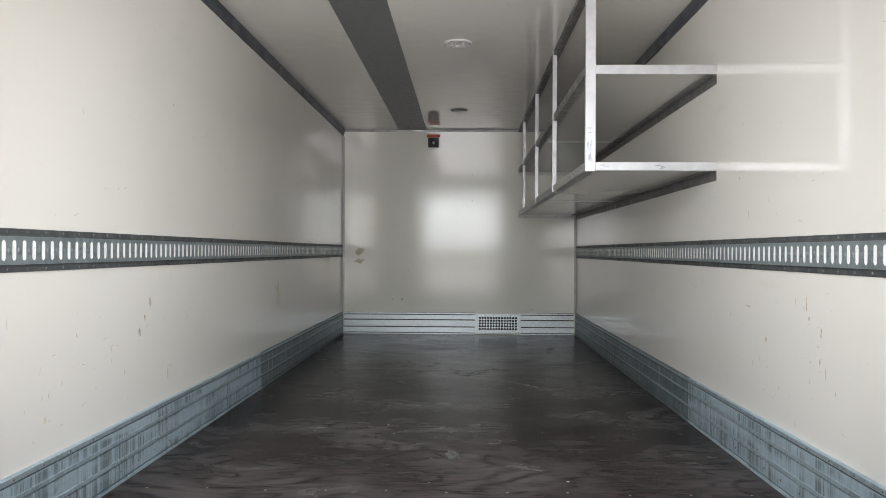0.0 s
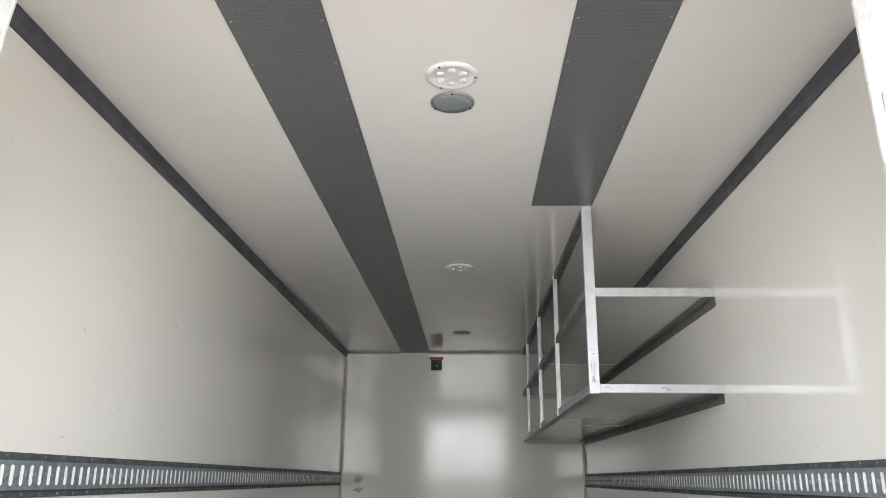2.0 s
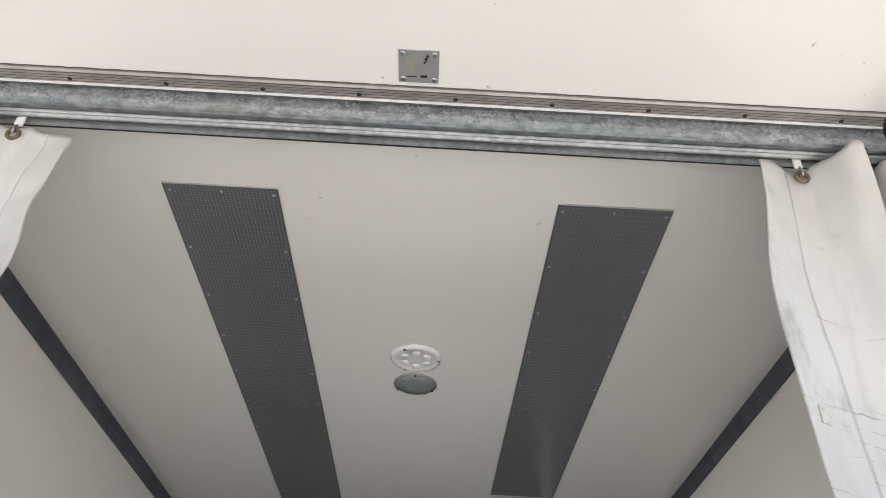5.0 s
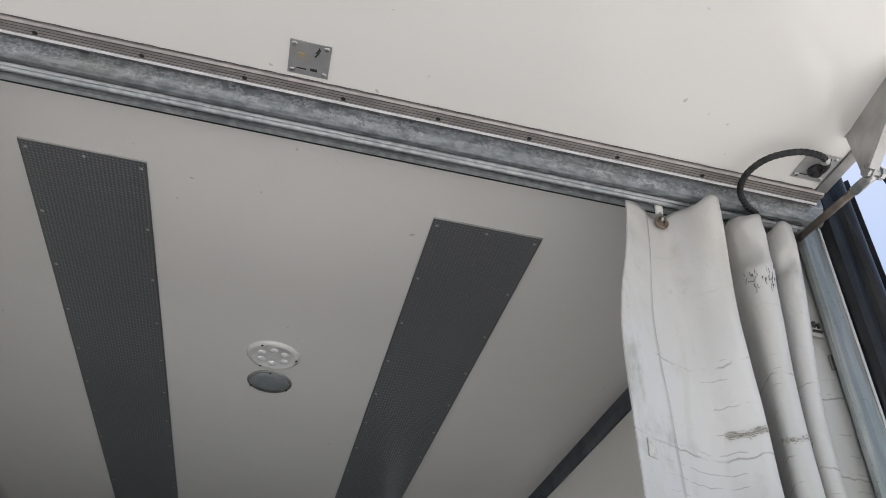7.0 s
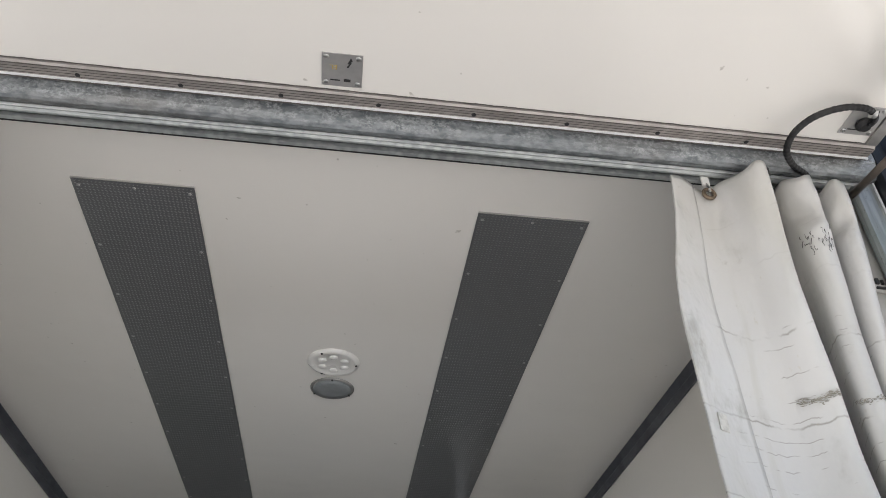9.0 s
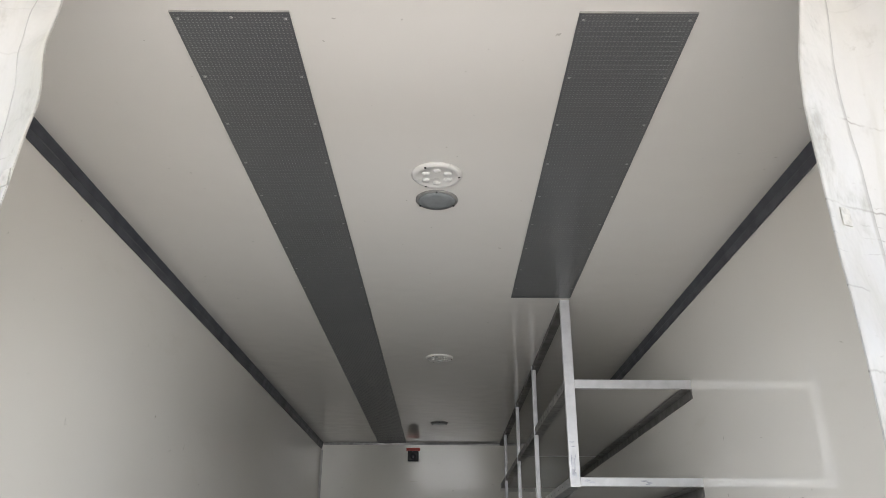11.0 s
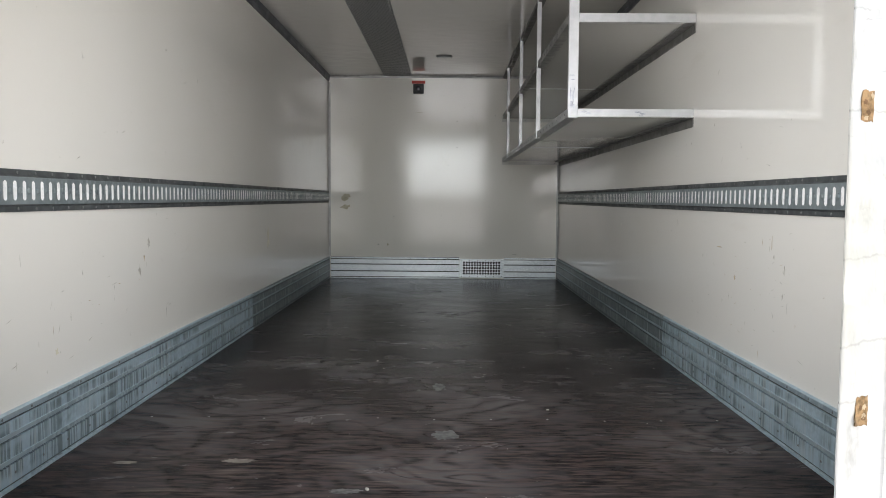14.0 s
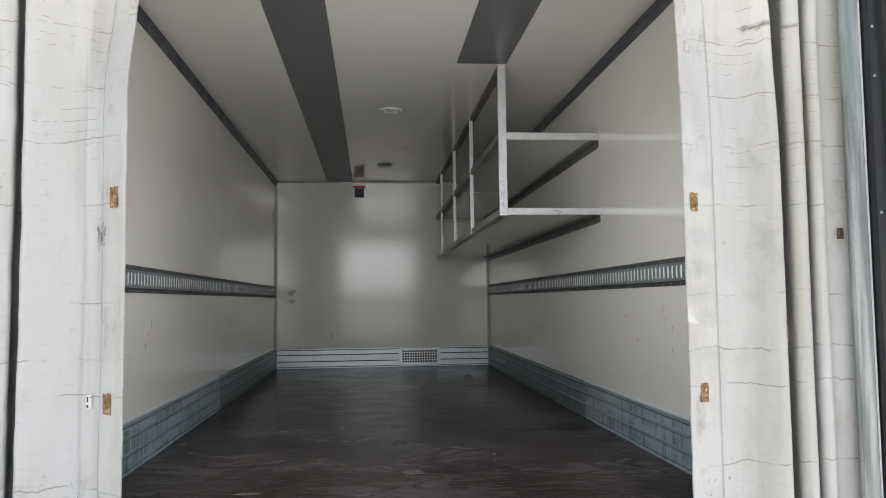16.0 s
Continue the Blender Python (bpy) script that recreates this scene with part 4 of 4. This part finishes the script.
def curtain(side, top, low, hooks, marks, tags):
    root = grp("curtain", (side * 1.0, 0.26, 2.1), "white tarpaulin curtain gathered in folds at the side, creased and dirty", "curtain", "tarpaulin curtains")
    a, b = spline([(*p, 0) for p in top], 8), spline([(*p, 0) for p in low], 8)
    rows = 150
    zt = 2.046
    bm = bmesh.new()
    grid = []
    for j in range(rows + 1):
        z = 0.012 + (zt - 0.012) * j / rows
        k = min(1.0, max(0.0, (z - 1.5) / (zt - 1.5)))
        k = k * k * (3 - 2 * k)
        line = []
        for i, (p, q) in enumerate(zip(a, b)):
            v = q.lerp(p, k)
            if side > 0:
                # the front fold hangs slightly towards the opening below the track
                front = min(1.0, max(0.0, (66 - i) / 12))
                v.x -= 0.021 * math.exp(-((z - 1.72) / 0.19) ** 2) * front
                v += Vector((0.012, 0.035, 0)) * math.exp(-((z - 1.42) / 0.16) ** 2) * front
            else:
                # the edge hangs back towards the load space between head height and the track
                front = min(1.0, max(0.0, (44 - i) / 32))
                v.x += (0.022 * math.exp(-((z - 1.70) / 0.10) ** 2) - 0.015 * math.exp(-((z - 1.40) / 0.15) ** 2)) * front
                v.y += 0.09 * math.exp(-((z - 1.50) / 0.20) ** 2) * front
            wob = noise.noise(Vector((v.x * 7 + side * 3, z * 1.7, side))) * 0.008 + noise.noise(Vector((v.x * 22, z * 11, 4.0))) * 0.0032
            wob += noise.noise(Vector((v.x * 16 + z * 9, z * 16 - v.x * 5, 9.0))) * 0.006 * max(0.0, (z - 1.6) / 0.45)
            if i < 11:
                wob += 0.006 * noise.noise(Vector((v.x * 9, z * 14, 2.0 + side))) * min(1.0, i / 4)
                if side > 0:
                    wob += 0.0022 * math.sin(z * 82 + 5 * noise.noise(Vector((0, z * 4, 7)))) * min(1.0, max(0.0, (1.2 - z) / 0.2)) * min(1.0, i / 3, (11 - i) / 3)
            if z > 1.6:
                # dents where the rolls sag below their eyelets
                for (dx, dzc, w, h, deep) in ((1.024, 1.955, 0.026, 0.034, 0.026), (1.05, 1.895, 0.03, 0.022, -0.014), (1.118, 1.935, 0.022, 0.022, 0.024), (0.93, 1.86, 0.03, 0.09, 0.008)):
                    wob += deep * math.exp(-((abs(v.x) - dx) / w) ** 2 - ((z - dzc) / h) ** 2)
            dz = 0.006 * math.sin(i * 0.35) * (j / rows) ** 6 - (0.014 * (1 - i / 16) * (j / rows) ** 9 if side < 0 and i < 16 else 0)
            line.append(bm.verts.new((v.x + (0.4 if i > 4 else 0.15) * wob, v.y + wob, z + dz)))
        grid.append(line)
    for r0, r1 in zip(grid, grid[1:]):
        for i in range(len(r0) - 1):
            bm.faces.new((r0[i], r0[i + 1], r1[i + 1], r1[i]))
    cloth = [[v.co.copy() for v in line] for line in grid]

    def seat(x, z):
        """Depth and slant of the cloth near its edge."""
        line = cloth[max(0, min(rows, round((z - 0.012) / (zt - 0.012) * rows)))]
        i = min(range(1, 26), key=lambda k: abs(line[k].x - x))
        a0, a1 = line[i - 1], line[i + 1]
        slant = (a1.y - a0.y) / (a1.x - a0.x)
        return line[i].y + (x - line[i].x) * slant, slant

    hem = bmesh.new()
    n = 11 if side > 0 else 12
    lines = [[hem.verts.new(v.co + Vector((0, -0.0015, 0))) for v in line[:n]] for line in grid]
    for r0, r1 in zip(lines, lines[1:]):
        for i in range(n - 1):
            hem.faces.new((r0[i], r0[i + 1], r1[i + 1], r1[i]))
    hm = part("hem", hem, HEM, root, "doubled edge hem", True)
    md = hm.modifiers.new("thickness", "SOLIDIFY")
    md.thickness, md.offset = 0.0018, 0
    # rubbed and inked marks that follow the cloth
    rr = random.Random(31 + (side > 0))
    for kind, lab, mat, i0, i1, z0, z1, count, size in marks:
        ink = bmesh.new()
        for k in range(count):
            if kind == "strap_mark":
                u = i0 + (i1 - i0) * rr.random()
                zs = z0 + 0.004 * math.sin(u * 0.35) + rr.gauss(0, 0.0035)
                ends = [(u, zs), (u + rr.uniform(0.5, 1.8), zs + rr.gauss(0, 0.0006))]
            else:
                u, z = rr.uniform(i0, i1), rr.uniform(z0, z1)
                ends = [(u, z)]
                for q in range(3):
                    u, z = u + rr.uniform(-0.7, 0.7), z + rr.uniform(-0.008, 0.008)
                    ends.append((u, z))
            path = []
            for (u0, za), (u1, zb) in zip(ends, ends[1:]):
                for q in range(5):
                    u, z = u0 + (u1 - u0) * q / 4, za + (zb - za) * q / 4
                    i = max(0, min(len(a) - 2, int(u)))
                    j = max(0, min(rows - 1, int((z - 0.012) / (zt - 0.012) * rows)))
                    p0, p1, pz = grid[j][i].co, grid[j][i + 1].co, grid[j + 1][i].co
                    p = p0.lerp(p1, min(1.0, u - i)) + (pz - p0) * ((z - p0.z) / max(1e-6, pz.z - p0.z))
                    t = p1 - p0
                    out = Vector((t.y, -t.x, 0)).normalized() * side
                    path.append(p + out * 0.003)
            path = [p for k2, p in enumerate(path) if k2 == 0 or (p - path[k2 - 1]).length > 1e-5]
            if len(path) > 2:
                tube(path, size * rr.uniform(0.5, 1.2), 5, bm=ink)
        tagged(part(kind, ink, mat, root, lab), kind="stuff")
    sheet = part("sheet", bm, TARP, root, "", True)
    md = sheet.modifiers.new("thickness", "SOLIDIFY")
    md.thickness, md.offset = 0.0022, 1 if side > 0 else -1
    for hx, hy in hooks:
        ring = tube([(hx + 0.0125 * math.cos(a * math.pi / 10), hy - 0.005, 2.022 + 0.0125 * math.sin(a * math.pi / 10)) for a in range(21)], 0.0045, 8)
        g = part("grommet", ring, RUST, root, "rusty brass eyelet")
        part("hook", tube(spline([(hx, hy - 0.009, 2.022), (hx, hy - 0.012, 2.035), (hx, hy - 0.006, 2.048), (hx, 0.2375, 2.058)], 4), 0.003, 8), STEEL, root, "bent wire hook")
        part("glider", box(bmesh.new(), hx - 0.009, hx + 0.009, 0.233, 0.242, 2.048, 2.082, 0.003), WHITEP, root, "white plastic glider")
    for x, y, z, mat, w, h, nm in tags:
        slant = 0.0
        if abs(x) < 0.86:
            y, slant = seat(x, z)
        if mat is INK:
            y -= 0.0008
        if mat is TAN:
            rag = part(nm, leaned(ragged(x, z, w, h, int(z * 977) % 89, y - 0.0062), x, slant), mat, root, "worn ragged brown hook-and-loop patch")
            for q in range(4):
                part("glue_spot", leaned(blot(x + w * rr.uniform(-0.35, 0.35), z + h * rr.uniform(-0.4, 0.4), w * 0.45, h * 0.25, q + int(z * 331) % 50, "y", y - 0.0069, 0.0006, 14, 0.6), x, slant), (RUSTB, PALEG)[q % 2], rag, "dried glue spot")
            continue
        part(nm, leaned(box(bmesh.new(), x - w / 2, x + w / 2, y - 0.006, y + 0.002, z - h / 2, z + h / 2, 0.001), x, slant), mat, root, {RUST: "rusty eyelet plate", STITCH: "cream stitched patch", INK: "black print"}.get(mat, "small printed sticker"))
    return root


RUSTB = plain("dark_brown_glue", (0.19, 0.10, 0.04), 0.7, 0.0, 90, 0.4)
PALEG = plain("pale_brown_glue", (0.50, 0.38, 0.24), 0.7, 0.0, 90, 0.3)
SCUFFG = plain("green_grey_scuff", (0.33, 0.335, 0.27), 0.7, 0.0, 60, 0.4)
GRIME = plain("grey_brown_grime", (0.33, 0.31, 0.26), 0.7, 0.0, 60, 0.4)
STITCH = plain("cream_patch", (0.545, 0.535, 0.50), 0.5, 0.0, 60, 0.3)
R_TOP = [(.757, .210), (.805, .228), (.852, .240), (.886, .214), (.908, .170), (.930, .150), (.953, .154), (.962, .22), (.975, .33), (1.0, .37), (1.02, .34), (1.015, .26), (1.016, .205),
         (1.038, .174), (1.070, .174), (1.085, .21), (1.092, .29), (1.104, .33), (1.116, .31), (1.113, .25), (1.116, .205), (1.132, .180), (1.154, .186), (1.160, .225), (1.178, .262), (1.224, .260)]
R_LOW = [(.700, .17), (.785, .21), (.865, .24), (.905, .233), (.94, .20), (.965, .182), (.986, .190), (.992, .25), (1.02, .35), (1.062, .40), (1.085, .385), (1.052, .29), (1.028, .228),
         (1.04, .205), (1.062, .203), (1.077, .224), (1.092, .29), (1.118, .36), (1.128, .345), (1.112, .285), (1.102, .242), (1.114, .226), (1.132, .228), (1.143, .245), (1.165, .266), (1.224, .260)]
L_TOP = [(-.732, .250), (-.77, .252), (-.81, .248), (-.845, .243), (-.88, .235), (-.92, .205), (-.95, .172), (-.972, .167), (-.988, .20), (-.992, .26), (-1.0, .31), (-1.022, .25), (-1.038, .175),
         (-1.055, .165), (-1.075, .182), (-1.085, .235), (-1.09, .258), (-1.105, .225), (-1.125, .175), (-1.14, .182), (-1.15, .235), (-1.16, .262), (-1.175, .262), (-1.19, .266), (-1.205, .272), (-1.222, .282)]
L_LOW = [(-.735, .14), (-.79, .172), (-.82, .195), (-.838, .2), (-.852, .204), (-.868, .22), (-.91, .226), (-.955, .214), (-.985, .2), (-1.002, .196), (-1.012, .215), (-1.018, .27), (-1.075, .385),
         (-1.098, .375), (-1.062, .285), (-1.036, .222), (-1.045, .2), (-1.07, .192), (-1.095, .2), (-1.11, .23), (-1.125, .262), (-1.145, .27), (-1.165, .258), (-1.185, .262), (-1.2, .27), (-1.224, .28)]
curtain(1, R_TOP, R_LOW, ((0.852, 0.240), (0.985, 0.30), (1.084, 0.285)),
        (("strap_mark", "dark rubbed strap mark", GRIME, 26, 43, 1.513, 0, 170, 0.0005), ("strap_mark", "dark rubbed strap mark", GRIME, 95, 119, 1.512, 0, 90, 0.0005),
         ("ink_scribble", "black scuffed scribble", INK, 96, 110, 1.845, 1.885, 34, 0.0005), ("ink_scribble", "black scuffed scribble", INK, 44, 50, 1.99, 2.03, 8, 0.0006),
         ("ink_scribble", "brown rubbed stain", SCUFFB, 43, 49, 0.63, 0.70, 22, 0.0007), ("ink_scribble", "fine dark flecks", GRIME, 2, 50, 0.06, 0.32, 44, 0.0004)), ((0.736, 0.188, 1.011, TAN, 0.026, 0.05, "patch"), (0.750, 0.195, 0.50, TAN, 0.026, 0.05, "patch"), (0.744, 0.186, 1.45, STITCH, 0.022, 0.034, "stitched_patch"), (1.196, 0.262, 0.93, RUST, 0.016, 0.03, "eyelet"), (1.213, 0.254, 1.731, ALU_DARK, 0.012, 0.034, "eyelet"), (1.193, 0.254, 1.812, STITCH, 0.030, 0.04, "printed_tag"), (1.188, 0.2500, 1.819, INK, 0.008, 0.014, "print_mark"), (1.199, 0.2500, 1.817, INK, 0.006, 0.012, "print_mark"), (1.193, 0.2500, 1.802, INK, 0.022, 0.005, "print_line")))
curtain(-1, L_TOP, L_LOW, ((-0.854, 0.242), (-0.998, 0.258), (-1.09, 0.258)),
        (("strap_mark", "dark rubbed strap mark", GRIME, 34, 52, 1.60, 0, 110, 0.0005),
         ("ink_scribble", "green-grey scuffed print", SCUFFG, 8, 15, 0.90, 0.945, 34, 0.0007), ("ink_scribble", "green-grey scuffed print", SCUFFG, 130, 140, 1.04, 1.10, 26, 0.0006), ("ink_scribble", "fine dark flecks", GRIME, 4, 60, 0.08, 0.34, 40, 0.0004)), ((-0.752, 0.146, 1.53, STITCH, 0.022, 0.034, "stitched_patch"), (-0.767, 0.150, 1.018, TAN, 0.022, 0.05, "patch"), (-0.779, 0.160, 0.51, TAN, 0.022, 0.05, "patch"), (-0.832, 0.2, 0.513, WHITEP, 0.014, 0.034, "sticker"), (-0.8352, 0.2, 0.519, INK, 0.004, 0.014, "print_mark"), (-0.8350, 0.2, 0.5025, INK, 0.005, 0.007, "print_mark"), (-0.8285, 0.2, 0.5245, INK, 0.003, 0.003, "print_mark")))

# ---- marks on walls, floor litter ----
for k, (y, z, w, h, mat) in enumerate(((2.16, 0.66, 0.03, 0.07, SCUFF), (2.11, 0.60, 0.02, 0.03, SCUFFB), (2.06, 0.545, 0.035, 0.05, SCUFF), (4.33, 0.57, 0.09, 0.17, GLUE), (1.38, 0.345, 0.025, 0.03, GLUE), (2.35, 0.34, 0.006, 0.07, SCUFF), (1.566, 0.586, 0.008, 0.02, SCUFF))):
    part("scuff", blot(y, z, w, h, 100 + k, "x", -HW, rag=0.7), mat, wall_left, "faint rub mark")
for k, (y, z, w, h, mat) in enumerate(((1.70, 0.70, 0.008, 0.06, SCUFFB), (1.59, 0.61, 0.012, 0.05, SCUFF), (2.05, 0.54, 0.03, 0.03, SCUFFB), (2.23, 0.655, 0.10, 0.006, SCUFFB), (1.6, 0.517, 0.012, 0.03, SCUFF), (1.68, 0.65, 0.02, 0.02, SCUFF))):
    part("scuff", blot(y, z, w, h, 130 + k, "x", HW - 0.0006, rag=0.7), mat, wall_right, "faint rub mark")
for k, (x, z, w, h, mat) in enumerate(((-1.05, 0.87, 0.12, 0.10, GLUE), (-1.05, 0.765, 0.14, 0.07, GLUE), (-0.70, 0.362, 0.02, 0.02, SCUFF), (-0.595, 0.363, 0.025, 0.04, GLUE), (0.139, 1.677, 0.02, 0.014, SCUFF), (0.14, 1.403, 0.022, 0.016, SCUFF), (0.762, 0.262, 0.08, 0.006, SCUFF), (-0.27, 1.77, 0.1, 0.005, GLUE))):
    part("scuff", blot(x, z, w, h, 160 + k, "y", LEN - 0.0006, rag=0.6), mat, wall_front, "old tape or glue mark")
for k, (x, y, w, h, mat) in enumerate(((-0.627, 1.34, 0.13, 0.05, WORN), (-0.987, 1.315, 0.10, 0.035, WORN), (0.011, 2.34, 0.07, 0.16, WORNG), (0.045, 1.63, 0.12, 0.14, WORNG), (-0.245, 1.09, 0.11, 0.05, WORNG))):
    part("worn_patch", blot(x, y, w, h, 190 + k, "z", 0.0, rag=0.4, n=34), mat, floor, "patch worn down to pale wood")
rng = random.Random(5)
for k in range(22):
    x, y = rng.uniform(-1.1, 1.1), rng.uniform(1.0, 4.8)
    s = rng.uniform(0.0015, 0.0035)
    if k < 4:
        x, y, s = ((0.458, 1.967, 0.005), (-0.316, 2.873, 0.006), (-0.184, 1.10, 0.008), (-0.27, 2.7, 0.004))[k]
    bm = bmesh.new()
    bmesh.ops.create_icosphere(bm, subdivisions=1, radius=s, matrix=Matrix.LocRotScale((x, y, s * 0.45), Euler((0, 0, k)), (1.4, 0.8, 0.5)))
    tagged(new("crumb", mesh_of("crumb", bm, CHIP)), "small pale crumb lying on the plywood floor", "crumb", "floor crumbs")
# fine scratches low on the side walls
for wall, lev, seed in ((wall_left, -HW, 7), (wall_right, HW - 0.0005, 8)):
    rs = random.Random(seed)
    bm = bmesh.new()
    for k in range(60):
        y, z, n = 0.9 + 4.2 * rs.random() ** 1.4, rs.uniform(0.27, 0.79) if k % 4 else rs.uniform(0.95, 1.9), rs.uniform(0.01, 0.045)
        a = rs.choice((0.15, 0.25, 0.35, 1.5)) * rs.uniform(0.6, 1.2)
        u, v, w = n * math.cos(a), n * math.sin(a), rs.uniform(0.0006, 0.0013)
        extruded([(y - u / 2, z - v / 2), (y + w, z - w), (y + u / 2, z + v / 2), (y - w, z + w)], lev, lev + 0.0005, "x", bm)
    tagged(part("scratch", bm, SCUFF, wall, "fine grey scratches"), kind="stuff")
# brown flecks where loads have chipped the panels
for wall, lev, seed, spots in ((wall_left, -HW, 17, ((1.9, 0.5), (2.6, 0.55), (1.5, 0.42))), (wall_right, HW - 0.0005, 18, ((1.62, 0.62), (1.95, 0.55), (2.2, 0.45), (1.7, 0.40)))):
    rs = random.Random(seed)
    for mat, label, count in ((SCUFFB, "brown chip marks", 7 if lev < 0 else 15), (SCUFF, "grey rub flecks", 14)):
        bm = bmesh.new()
        for k in range(count):
            y0, z0 = spots[k % len(spots)]
            y, z = y0 + rs.gauss(0, 0.16), min(0.78, max(0.25, z0 + rs.gauss(0, 0.07)))
            n, a = rs.uniform(0.006, 0.03), rs.choice((-0.25, -0.3, -0.2, 1.4)) + rs.gauss(0, 0.1)
            u, v, w = n * math.cos(a), n * math.sin(a), rs.uniform(0.0008, 0.002)
            extruded([(y - u / 2, z - v / 2), (y + w, z - w * 0.6), (y + u / 2, z + v / 2), (y - w * 0.7, z + w)], lev, lev + 0.0005, "x", bm)
        tagged(part("chip_mark", bm, mat, wall, label), kind="stuff")
# screw rows in the floor
scr = mesh_of("floor_screw", lathe([(0.005, 0.0), (0.0045, 0.0008), (0.002, 0.001)], (0, 0, 0), 8), ALU_DARK)
for y in (0.95, 1.83, 2.75, 3.65, 4.6, 5.5, 6.4):
    for i in range(11):
        piece("screw", scr, floor, (-1.1 + 0.22 * i, y + 0.01 * math.sin(i * 2.1), 0.0))
